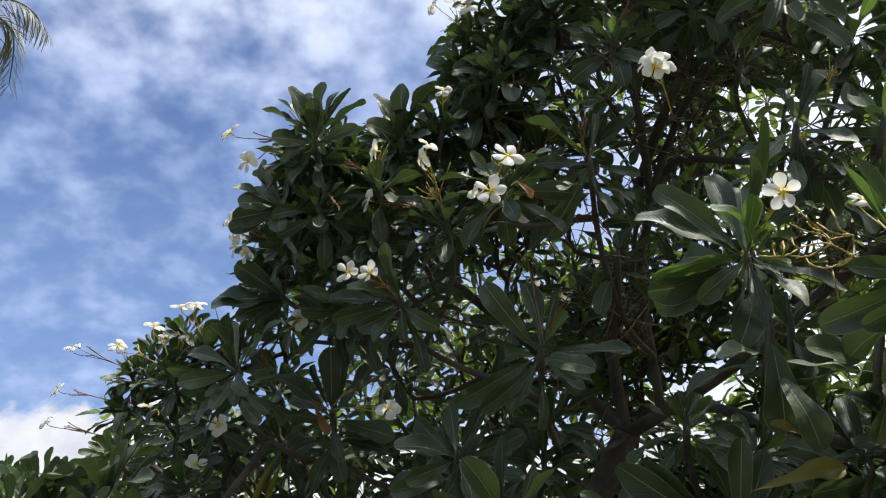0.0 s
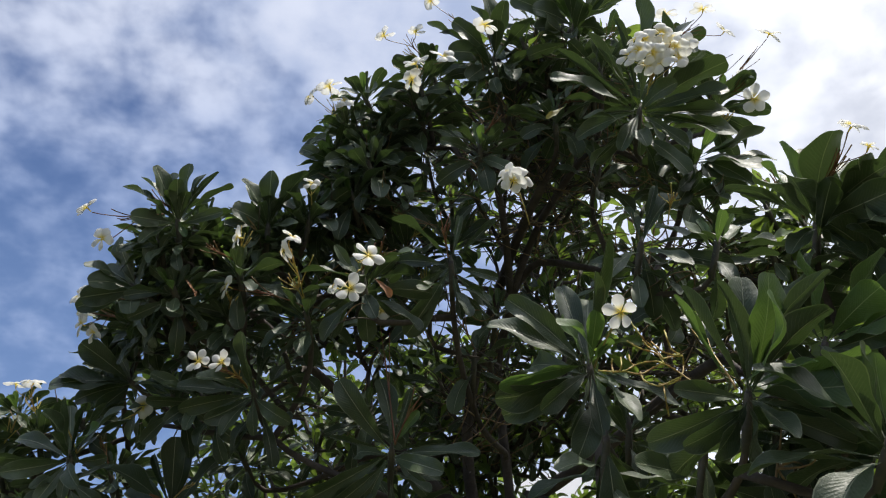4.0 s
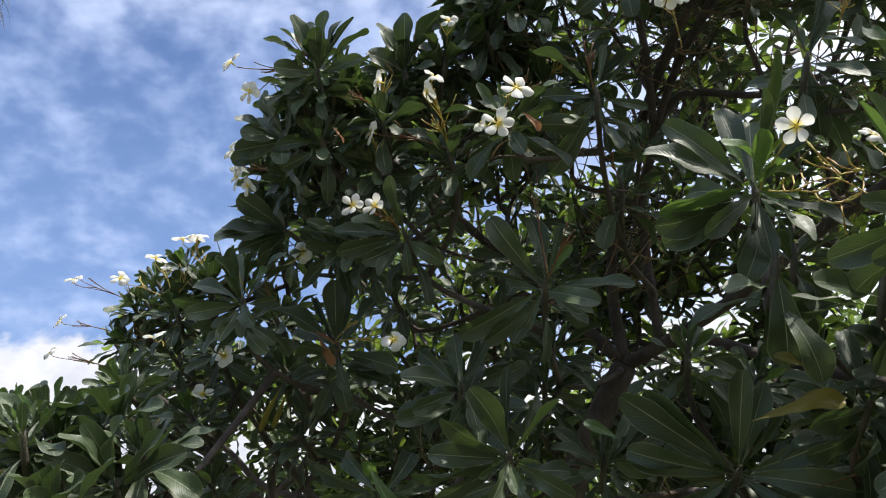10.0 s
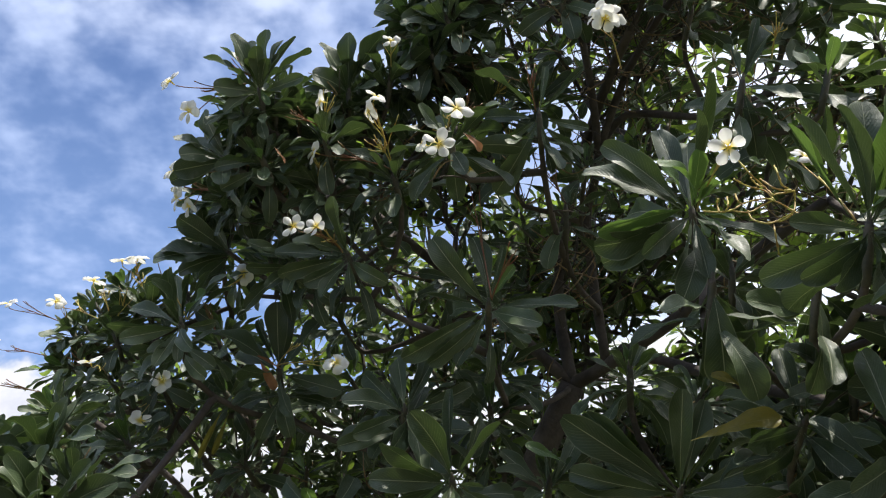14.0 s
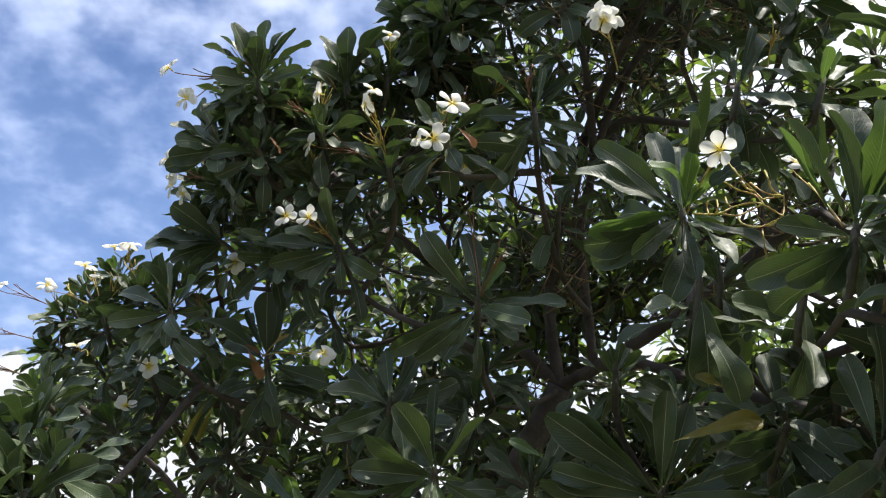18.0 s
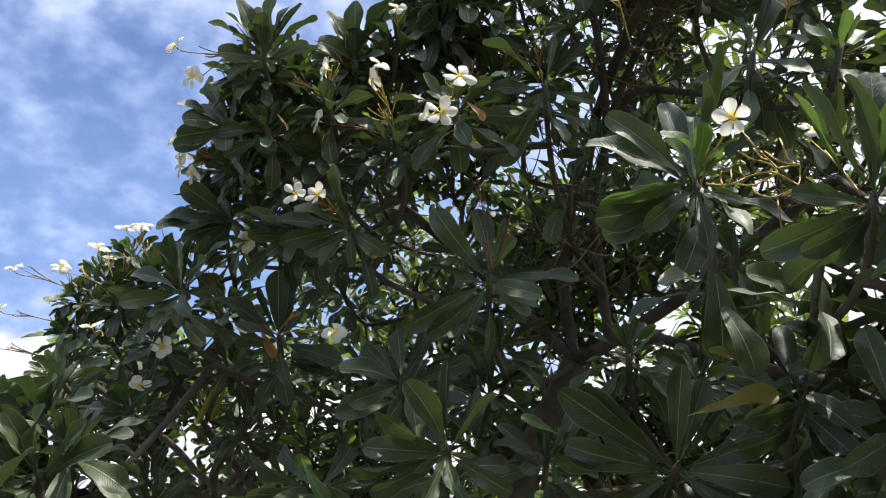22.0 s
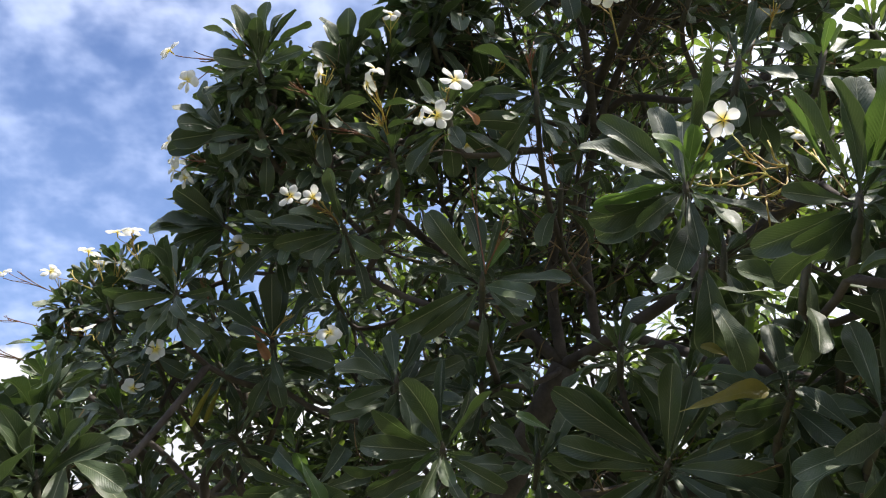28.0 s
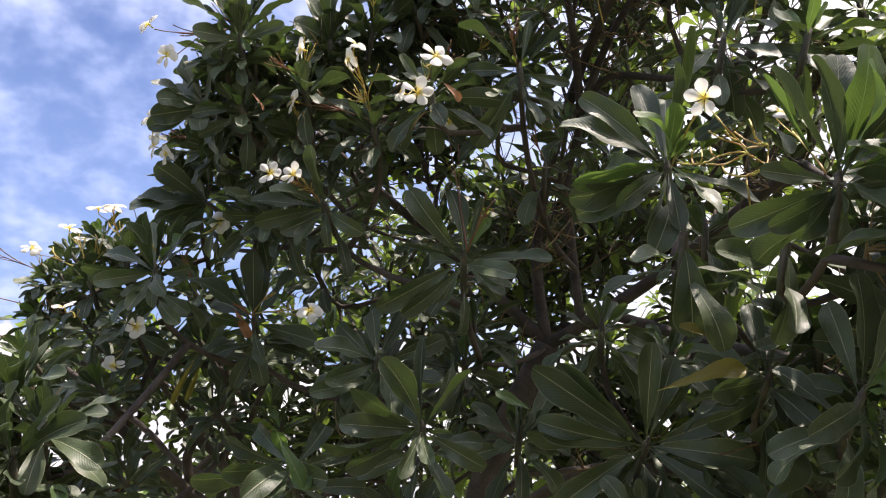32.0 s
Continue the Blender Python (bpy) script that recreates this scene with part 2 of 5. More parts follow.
# ---- mesh tools ----
def mesh_from(name, verts, faces, uvs=None, mats=(LEAF,), slots=None):
    me = bpy.data.meshes.new(name)
    verts = np.asarray(verts, dtype=np.float32)
    me.from_pydata(verts.tolist(), [], np.asarray(faces).tolist() if isinstance(faces, np.ndarray) else faces)
    if uvs is not None:
        layer = me.uv_layers.new(name="UVMap")
        index = np.empty(len(me.loops), dtype=np.int32)
        me.loops.foreach_get("vertex_index", index)
        layer.data.foreach_set("uv", np.asarray(uvs, dtype=np.float32)[index].ravel())
    for mat in mats:
        me.materials.append(mat)
    if slots is not None:
        me.polygons.foreach_set("material_index", np.asarray(slots, dtype=np.int32))
    me.polygons.foreach_set("use_smooth", np.ones(len(me.polygons), dtype=bool))
    me.update()
    return me


def sub(name, me, parent, m=None, label="", kind=""):
    """A mesh object as a part under its thing or part."""
    ob = new(name, me)
    ob.parent = parent
    if m is not None:
        ob.matrix_basis = m
    return tagged(ob, label, kind=kind)


def sheet(length, width, droop, fold, wave, seed, nu=4, nv=9, petiole=0.08, widest=2.15, blunt=0.45, curl=0.0):
    """A leaf blade along +y, upper face +z, bending down towards its tip: vertices, quads, uvs."""
    rnd = random.Random(seed)
    side = rnd.uniform(-0.35, 0.35)
    ph = rnd.uniform(0, 6.28)
    twist = rnd.uniform(-0.5, 0.5)
    vs, uv = [], []
    y = z = x0 = 0.0
    start = 0.06
    last = 0.0
    for j in range(nv + 1):
        s = 1 - (1 - j / nv) ** 1.6
        bend = start - droop * s ** 1.5
        y += length * (s - last) * math.cos(bend)
        z += length * (s - last) * math.sin(bend)
        x0 += length * (s - last) * side * (s - 0.3) * 0.5
        last = s
        q = max(0.0, (s - petiole) / (1 - petiole))
        half = width / 2 * max(0.0, math.sin(math.pi * min(1.0, q * 0.985 + 0.005) ** widest)) ** blunt if q > 0 else 0.0
        half = max(half, 0.004 if s < 0.6 else 0.0015)
        for i in range(nu + 1):
            c = 2 * i / nu - 1
            lift = half * (fold * abs(c) - curl * c * c) + wave * half * math.sin(ph + s * 11 + (2.0 if c > 0 else 0.0)) * abs(c) ** 2
            w = half * c * (1 - 0.18 * fold * abs(c))
            w, lift = w * math.cos(twist * s) - lift * math.sin(twist * s), w * math.sin(twist * s) + lift * math.cos(twist * s)
            vs.append((x0 + w, y - lift * math.sin(bend), z + lift * math.cos(bend)))
            uv.append((0.5 + c * 0.5 if q > 0.02 else 0.5, s))
    fs = [(j * (nu + 1) + i, j * (nu + 1) + i + 1, (j + 1) * (nu + 1) + i + 1, (j + 1) * (nu + 1) + i) for j in range(nv) for i in range(nu)]
    return np.array(vs), np.array(fs), np.array(uv)


def tube(points, radii, sides=7, rough=0.0, seed=0):
    """A tapered, slightly knobbly tube along points, closed at its end."""
    pts = [Vector(p) for p in points]
    rnd = random.Random(seed)
    vs, fs = [], []
    ref = Vector((0.31, 0.17, 0.93)).normalized()
    for k, p in enumerate(pts):
        t = (pts[min(k + 1, len(pts) - 1)] - pts[max(k - 1, 0)]).normalized()
        u = t.cross(ref)
        if u.length < 0.05:
            u = t.cross(Vector((1, 0, 0)))
        u.normalize()
        v = t.cross(u)
        for i in range(sides):
            a = 2 * math.pi * i / sides
            r = radii[k] * (1 + rnd.uniform(-rough, rough))
            vs.append(p + (u * math.cos(a) + v * math.sin(a)) * r)
    n = len(pts)
    for k in range(n - 1):
        for i in range(sides):
            j = (i + 1) % sides
            fs.append((k * sides + i, k * sides + j, (k + 1) * sides + j, (k + 1) * sides + i))
    fs.append(tuple(range((n - 1) * sides, n * sides)))
    fs.append(tuple(reversed(range(sides))))
    return [tuple(v) for v in vs], fs


def hermite(p0, p1, d0, d1, n):
    out = []
    for k in range(n + 1):
        t = k / n
        out.append(p0 * (2 * t ** 3 - 3 * t ** 2 + 1) + d0 * (t ** 3 - 2 * t ** 2 + t) + p1 * (-2 * t ** 3 + 3 * t ** 2) + d1 * (t ** 3 - t ** 2))
    return out


def merge(pieces):
    """Joins (verts, faces, uvs, slot) pieces into arrays for mesh_from."""
    vs, fs, us, sl, base = [], [], [], [], 0
    for v, f, u, slot in pieces:
        vs.append(v)
        us.append(u)
        fs.extend((np.asarray(f) + base).tolist() if isinstance(f, np.ndarray) else [tuple(i + base for i in q) for q in f])
        sl.extend([slot] * len(f))
        base += len(v)
    return np.concatenate(vs), fs, np.concatenate(us), sl


def moved(m, v):
    a = np.array(m)
    return v @ a[:3, :3].T + a[:3, 3]


# ---- leaves: a stock of blades of three ages, fine for near clusters and light for the rest ----
AGES = {"young": (0.80, 0.30, -0.15, 0.40), "grown": (1.0, 0.31, 0.45, 0.32), "broad": (1.0, 0.40, 0.35, 0.20), "old": (1.04, 0.31, 0.95, 0.28), "folded": (1.0, 0.16, 0.2, 1.1), "fresh": (1.0, 0.40, 0.25, 0.14)}
STOCK = {}
for fine, (nu, nv) in ((True, (6, 14)), (False, (4, 8))):
    for age, (length, ratio, droop, fold) in AGES.items():
        STOCK[fine, age] = [sheet(length, length * ratio * (0.92 + 0.06 * k), droop + 0.18 * (k - 1.5), fold, 0.26, 31 * k + len(age), nu, nv) for k in range(4)]
FINE_MESH = {(age, k, mat.name): mesh_from("leaf", *STOCK[True, age][k], mats=(mat,)) for age in AGES for k in range(4) for mat in (LEAF, LEAF_YOUNG)}


def leaf_places(tip, axis, n, size, rnd, spread=1.0):
    """Where the leaves of one cluster sit: age, variant and pose, spiralling from the bud outwards and down the stem."""
    axis = axis.normalized()
    u = axis.cross(Vector((0.2, 0.1, 1) if abs(axis.z) < 0.95 else (1, 0, 0))).normalized()
    v = axis.cross(u)
    turn = rnd.uniform(0, 6.28)
    for k in range(n):
        s = (k + 0.5) / n
        a = turn + k * 2.39996 + rnd.uniform(-0.22, 0.22)
        radial = u * math.cos(a) + v * math.sin(a)
        lean = radians((16 + 92 * s ** 0.75) * spread + rnd.uniform(-15, 15))
        along = axis * math.cos(lean) + radial * math.sin(lean)
        up = axis * math.sin(lean) - radial * math.cos(lean)
        x = along.cross(up)
        roll = rnd.gauss(0, 0.45)
        x, up = x * math.cos(roll) + up * math.sin(roll), up * math.cos(roll) - x * math.sin(roll)
        age = "young" if s < 0.28 else "grown" if s < 0.72 else "old"
        long = size * rnd.uniform(0.82, 1.1) * (0.62 + 0.38 * min(1, s * 3))
        place = tip - axis * (0.02 + 0.09 * s) + radial * 0.008
        m = Matrix((x, along, up)).transposed().to_4x4()
        yield age, rnd.randrange(4), Matrix.Translation(place) @ m @ Matrix.Scale(long, 4)


class Tree:
    """A frangipani: main limbs, then branches that fork towards each leaf cluster."""

    def __init__(self, name, label, fork):
        self.root = tagged(new(name), label, "tree")
        self.nodes, self.back, self.reach = [Vector(fork)], [-1], [0.0]
        self.tips = []

    def limb(self, points, thick, thin, name="limb", sides=10):
        """A thick limb through the given points; the first one may be new (a trunk) or near the fork."""
        pts = [Vector(p) for p in points]
        path = []
        for k in range(len(pts) - 1):
            d0 = (pts[min(k + 1, len(pts) - 1)] - pts[max(k - 1, 0)]) * 0.5
            d1 = (pts[min(k + 2, len(pts) - 1)] - pts[k]) * 0.5
            path += hermite(pts[k], pts[k + 1], d0, d1, 5)[:-1]
        path.append(pts[-1])
        radii = [thick + (thin - thick) * (k / (len(path) - 1)) ** 0.8 for k in range(len(path))]
        vs, fs = tube(path, radii, sides, 0.09, len(path))
        sub(name, mesh_from(name, vs, fs, mats=(BARK,)), self.root)
        if name != "trunk":
            for p in path[2::2]:
                self.nodes.append(p)
                self.reach.append((p - self.nodes[0]).length)
                self.back.append(0)

    def grow(self, tips, rnd):
        """Forks branches to the stem ends (place, direction, radius)."""
        fork = self.nodes[0]
        for tip, axis in sorted(tips, key=lambda q: (q[0] - fork).length):
            end = tip - axis * 0.16
            best = min(range(len(self.nodes)), key=lambda i: (self.nodes[i] - end).length * (1.0 + 0.5 * max(0, (self.nodes[i] - fork).length - (end - fork).length)) + 0.30 * self.reach[i])
            start = self.nodes[best]
            gap = (end - start).length
            if gap < 0.03:
                continue
            out = (end - start).normalized()
            path = hermite(start, end, (out + Vector((0, 0, -0.15)) + Vector([rnd.uniform(-0.4, 0.4) for _ in range(3)])) * gap, axis * gap * 0.8, max(4, int(gap / 0.09)))
            path.append(tip - axis * 0.01)
            thick = min(0.021, 0.0115 + 0.008 * gap)
            n = len(path)
            radii = [thick + (0.0100 - thick) * (k / (n - 1)) ** 0.7 for k in range(n)]
            vs, fs = tube(path, radii, 7, 0.12, n)
            sub("branch", mesh_from("branch", vs, fs, mats=(BARK,)), self.root)
            for p in path[1:-2:2]:
                self.nodes.append(p)
                self.reach.append(self.reach[best] + (p - start).length)
                self.back.append(best)

    def shoot(self, tip, axis, n, size, seed, spread=1.0, label=""):
        """A stem end with its whorl of leaves, every leaf a part of it."""
        rnd = random.Random(seed)
        tip, axis = Vector(tip), Vector(axis).normalized()
        vs, fs = tube([tip - axis * 0.17, tip - axis * 0.1, tip - axis * 0.03, tip + axis * 0.012], [0.0108, 0.013, 0.0125, 0.004], 8, 0.10, seed)
        stem = sub("shoot", mesh_from("stem_tip", vs, fs, mats=(STEM,)), self.root, label=label)
        for age, variant, m in leaf_places(tip, axis, n, size, rnd, spread):
            mat = LEAF_YOUNG if age == "young" and rnd.random() < 0.22 else LEAF
            sub("leaf", FINE_MESH[age, variant, mat.name], stem, m)
        self.tips.append((tip, axis))

    def posed_shoot(self, tip, axis, ends, seed, more=0):
        """A shoot whose leaves reach to given places."""
        rnd = random.Random(seed)
        tip, axis = Vector(tip), Vector(axis).normalized()
        vs, fs = tube([tip - axis * 0.17, tip - axis * 0.1, tip - axis * 0.03, tip + axis * 0.012], [0.0108, 0.013, 0.0125, 0.004], 8, 0.10, seed)
        stem = sub("shoot", mesh_from("stem_tip", vs, fs, mats=(STEM,)), self.root)
        for k, (x, y, z, age) in enumerate(ends):
            base = tip - axis * {"young": 0.005, "grown": 0.03, "old": 0.045, "folded": 0.02, "fresh": 0.01, "broad": 0.03}[age]
            reach = Vector((x, y, z)) - base
            along = reach.normalized()
            base = base + along * 0.008
            # blades face the camera; hanging ones and forward shoots tilt down to look dark
            under = axis.y < -0.65 or z < tip.z - 0.03
            up = Vector((0, -0.9, -0.35)) + axis * 0.15 if under else axis + Vector((0, -0.75, 0.1))
            up = (up - along * along.dot(up)).normalized()
            side = along.cross(up).normalized()
            up = side.cross(along)
            roll = rnd.gauss(0, 0.40)
            side, up = side * math.cos(roll) + up * math.sin(roll), up * math.cos(roll) - side * math.sin(roll)
            variant = rnd.randrange(4)
            v = STOCK[True, age][variant][0]
            cx, cy, cz = v[-4]
            m = Matrix((side, along, up)).transposed().to_4x4() @ pose(0, 0, 0, -math.degrees(math.atan2(cz, cy)))
            mat = LEAF_YOUNG if age in ("young", "fresh") else LEAF
            sub("leaf", FINE_MESH[age, variant, mat.name], stem, Matrix.Translation(base) @ m @ Matrix.Scale(reach.length / math.hypot(cy, cz), 4) @ Matrix.Diagonal((1.0 if age in ("broad", "fresh") else 0.84, 1, 1, 1)))
        spare = 0.85 * sum((Vector(e[:3]) - tip).length for e in ends) / len(ends)
        for k, (age, variant, m) in enumerate(leaf_places(tip - axis * 0.03, axis, more * 2, spare, rnd, 1.05)):
            if k >= more:
                sub("leaf", FINE_MESH[age, variant, LEAF.name], stem, m)
        self.tips.append((tip, axis))

    def pieces(self, tip, axis, n, size, rnd, spread=1.0, fresh=0.0):
        for age, variant, m in leaf_places(tip, axis, n, size, rnd, spread):
            v, f, u = STOCK[False, age][variant]
            # fresh: share of leaves whose colour has the sunlight painted in
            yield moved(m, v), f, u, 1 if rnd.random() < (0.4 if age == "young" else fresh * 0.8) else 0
        vs, fs = tube([tip - axis * 0.17, tip - axis * 0.06, tip + axis * 0.012], [0.012, 0.015, 0.004], 6)
        yield np.array([tuple(q) for q in vs]), fs, np.full((len(vs), 2), 0.25), 2


# ---- ground ----
def build_ground():
    verts, faces = [], []
    rings = [0, 2, 5, 9, 15, 30, 80, 250, 900, 3500]
    for k, r in enumerate(rings):
        for i in range(48):
            a = 2 * math.pi * i / 48
            x, y = r * math.cos(a), r * math.sin(a) + 4
            lump = 0.06 * noise.noise(Vector((x * 0.25, y * 0.25, 0))) if r < 100 else 0.0
            verts.append((x, y, lump))
    for k in range(len(rings) - 1):
        for i in range(48):
            j = (i + 1) % 48
            faces.append((k * 48 + i, k * 48 + j, (k + 1) * 48 + j, (k + 1) * 48 + i))
    tagged(new("ground", mesh_from("ground", verts, faces, mats=(GRASS,))), "assumed unseen lawn, toned pale to bounce light up under the trees", "lawn", kind="structure")


build_ground()


def plaster_material():
    m, g = material("unseen_wall_plaster")
    at = g.add("ShaderNodeTexCoord").outputs["Object"]
    big, small = g.noise(at, 0.8, 5.0, 0.6), g.noise(at, 30.0, 3.0, 0.6)
    colour = g.mix(g.step(big, 0.3, 0.7), (0.20, 0.18, 0.15, 1), (0.30, 0.28, 0.24, 1))
    bump = g.add("ShaderNodeBump", {"Strength": 0.4, "Distance": 0.004, "Height": small}).outputs[0]
    b = g.add("ShaderNodeBsdfPrincipled", {"Base Color": colour, "Roughness": 0.9, "Normal": bump})
    g.add("ShaderNodeOutputMaterial", {0: b.outputs[0]})
    return m


def build_unseen_wall():
    """A plain unseen wall behind the standpoint, added to darken reflections on the leaves."""
    bm = bmesh.new()
    bmesh.ops.create_cube(bm, size=1.0, matrix=Matrix.Translation((0, -6.2, 3.2)) @ Matrix.Diagonal((26, 0.3, 6.6, 1)))
    me = bpy.data.meshes.new("unseen_wall")
    bm.to_mesh(me)
    bm.free()
    me.materials.append(plaster_material())
    tagged(new("unseen_wall", me), "plain unseen wall added to darken what the leaves reflect", "wall", kind="structure")


build_unseen_wall()

# ---- the frangipani ----
TREE = Tree("frangipani_tree", "broad frangipani tree with dark leathery leaves and white blossom", (0.91, 4.02, 2.42))
TREE.limb([(0.45, 4.33, -0.05), (0.48, 4.28, 0.75), (0.59, 4.23, 1.71), (0.91, 4.02, 2.42)], 0.134, 0.063, "trunk")
TREE.limb([(0.91, 4.02, 2.42), (1.05, 3.86, 2.48), (1.37, 3.58, 2.66), (1.60, 3.17, 2.83), (1.77, 2.91, 2.93)], 0.037, 0.024, "limb")
TREE.limb([(1.12, 3.82, 2.55), (1.33, 3.46, 2.36), (1.38, 3.01, 2.19), (1.46, 2.51, 2.02)], 0.028, 0.020, "limb")
TREE.limb([(1.05, 3.86, 2.48), (1.01, 3.82, 3.21), (1.03, 3.55, 3.49), (0.87, 3.14, 4.00), (0.63, 2.93, 3.95)], 0.026, 0.016, "limb")
TREE.limb([(1.03, 3.55, 3.49), (1.16, 3.43, 3.63), (1.38, 3.07, 3.41), (1.55, 2.76, 3.34)], 0.022, 0.015, "limb")
TREE.limb([(1.03, 3.55, 3.49), (1.16, 3.31, 3.82), (1.34, 2.95, 4.01), (1.52, 2.76, 3.79)], 0.022, 0.015, "limb")
TREE.limb([(0.91, 4.02, 2.42), (0.87, 4.00, 2.89), (0.93, 3.80, 3.34), (1.04, 3.40, 3.73), (1.09, 3.04, 3.84)], 0.034, 0.022, "limb")
TREE.limb([(0.91, 4.02, 2.42), (0.48, 4.07, 2.87), (0.03, 3.95, 3.22), (-0.28, 3.72, 3.41)], 0.033, 0.020, "limb")
TREE.limb([(0.54, 4.28, 1.39), (-0.07, 4.43, 1.73), (-0.92, 4.75, 1.85), (-1.25, 4.75, 2.10), (-1.78, 4.62, 2.47)], 0.022, 0.017, "limb")
TREE.limb([(-0.92, 4.75, 1.85), (-0.74, 4.75, 2.16), (-0.97, 4.59, 2.71), (-1.12, 4.33, 3.02)], 0.021, 0.016, "limb")
TREE.limb([(0.56, 4.23, 1.50), (0.91, 3.57, 1.75), (1.06, 2.97, 1.72), (1.29, 2.53, 1.73)], 0.030, 0.020, "limb")
TREE.limb([(0.51, 4.28, 1.02), (-0.52, 4.40, 1.53), (-0.78, 4.25, 1.67), (-0.96, 4.08, 1.82), (-1.14, 3.96, 2.00)], 0.043, 0.024, "limb")
TREE.limb([(-0.82, 4.23, 1.71), (-0.85, 4.16, 1.88), (-0.75, 4.11, 2.03), (-0.62, 3.99, 2.18)], 0.028, 0.015, "limb")
TREE.limb([(-0.57, 4.40, 1.57), (-0.68, 4.31, 1.81), (-0.80, 4.22, 1.96), (-0.90, 4.12, 2.08)], 0.028, 0.017, "limb")

# leaf clusters: stem tip, direction of the stem, leaves, leaf length, seed
TREE.posed_shoot((0.933, 2.265, 2.600), (-0.15, -0.46, 0.87), [(0.67, 2.23, 2.79, "grown"), (0.62, 2.30, 2.73, "grown"), (0.89, 2.35, 2.91, "grown"), (0.95, 2.04, 2.93, "folded"), (0.89, 2.01, 2.78, "folded"), (0.80, 2.11, 2.67, "fresh"), (0.89, 2.05, 2.67, "young"), (0.95, 2.11, 2.61, "young"), (0.63, 2.23, 2.51, "young"), (0.63, 2.29, 2.48, "grown"), (0.66, 2.33, 2.44, "grown"), (0.74, 2.20, 2.42, "grown"), (0.82, 2.21, 2.35, "grown"), (0.92, 2.18, 2.34, "grown"), (0.98, 2.07, 2.35, "grown"), (1.23, 2.30, 2.48, "grown"), (1.00, 2.23, 2.51, "young"), (0.82, 2.56, 2.68, "old"), (1.01, 2.40, 2.89, "grown")], 100, 2)
TREE.posed_shoot((1.178, 1.783, 2.346), (0.10, -0.30, 0.95), [(1.19, 1.60, 2.58, "fresh"), (1.19, 1.72, 2.63, "grown"), (1.06, 1.63, 2.56, "folded"), (1.02, 1.73, 2.60, "folded"), (1.32, 1.55, 2.57, "folded"), (1.28, 1.54, 2.46, "grown"), (1.40, 1.59, 2.38, "young"), (1.34, 1.66, 2.37, "young"), (1.44, 1.59, 2.29, "fresh"), (0.95, 1.73, 2.31, "grown"), (0.92, 1.86, 2.22, "grown"), (0.95, 1.73, 2.17, "old"), (1.00, 1.69, 2.14, "grown"), (1.08, 1.69, 2.14, "grown"), (1.13, 1.57, 2.15, "grown"), (1.41, 1.66, 2.21, "grown"), (1.43, 1.78, 2.20, "grown"), (1.33, 1.80, 2.60, "grown"), (1.46, 1.87, 2.35, "old")], 107, 2)
TREE.posed_shoot((1.473, 1.834, 2.519), (0.20, -0.10, 0.97), [(1.34, 1.66, 2.69, "fresh"), (1.57, 1.63, 2.70, "fresh"), (1.49, 1.60, 2.57, "fresh"), (1.64, 1.61, 2.65, "young"), (1.55, 1.57, 2.49, "young"), (1.54, 1.57, 2.46, "grown"), (1.48, 1.98, 2.76, "folded"), (1.49, 1.56, 2.48, "young"), (1.48, 1.68, 2.28, "grown"), (1.40, 1.68, 2.37, "grown"), (1.66, 1.89, 2.72, "folded")], 114, 6)
TREE.shoot((1.395, 1.562, 2.191), (0.30, -0.41, 0.86), 24, 0.34, 121, 1.00)
TREE.posed_shoot((1.584, 1.861, 2.960), (0.20, -0.10, 0.97), [(1.47, 1.78, 3.17, "young"), (1.64, 1.90, 3.25, "broad"), (1.49, 1.59, 3.06, "broad"), (1.78, 1.87, 3.19, "broad"), (1.66, 1.57, 2.97, "broad"), (1.64, 1.57, 2.88, "broad"), (1.73, 1.62, 2.87, "broad"), (1.77, 1.67, 2.82, "broad"), (1.77, 1.71, 2.78, "broad"), (1.32, 1.73, 2.98, "broad"), (1.28, 1.84, 3.01, "folded"), (1.53, 1.98, 3.23, "young"), (1.36, 1.66, 2.95, "broad"), (1.86, 1.90, 3.05, "old"), (1.54, 1.70, 2.72, "broad"), (1.39, 1.77, 2.76, "old")], 128, 6)
TREE.shoot((1.780, 1.839, 2.934), (0.40, 0.10, 0.91), 23, 0.33, 135, 1.00)
TREE.shoot((1.855, 1.867, 2.756), (0.50, 0.10, 0.86), 23, 0.33, 142, 1.00)
TREE.posed_shoot((0.938, 2.690, 1.796), (0.00, -0.81, 0.59), [(0.66, 2.70, 2.04, "grown"), (0.58, 2.71, 2.03, "grown"), (0.56, 2.76, 1.82, "grown"), (0.60, 2.75, 1.86, "grown"), (0.93, 2.55, 2.08, "grown"), (1.03, 2.51, 1.97, "folded"), (1.07, 2.74, 2.08, "grown"), (1.19, 2.50, 1.87, "grown"), (1.20, 2.51, 1.71, "grown"), (1.27, 2.54, 1.70, "grown"), (0.63, 2.76, 1.58, "grown"), (0.76, 2.75, 1.61, "grown"), (0.91, 2.54, 1.55, "grown"), (1.11, 2.54, 1.58, "grown"), (1.25, 2.55, 1.56, "grown"), (0.72, 2.75, 1.54, "old"), (0.90, 2.86, 1.52, "old"), (0.79, 2.95, 1.91, "old")], 149, 6)
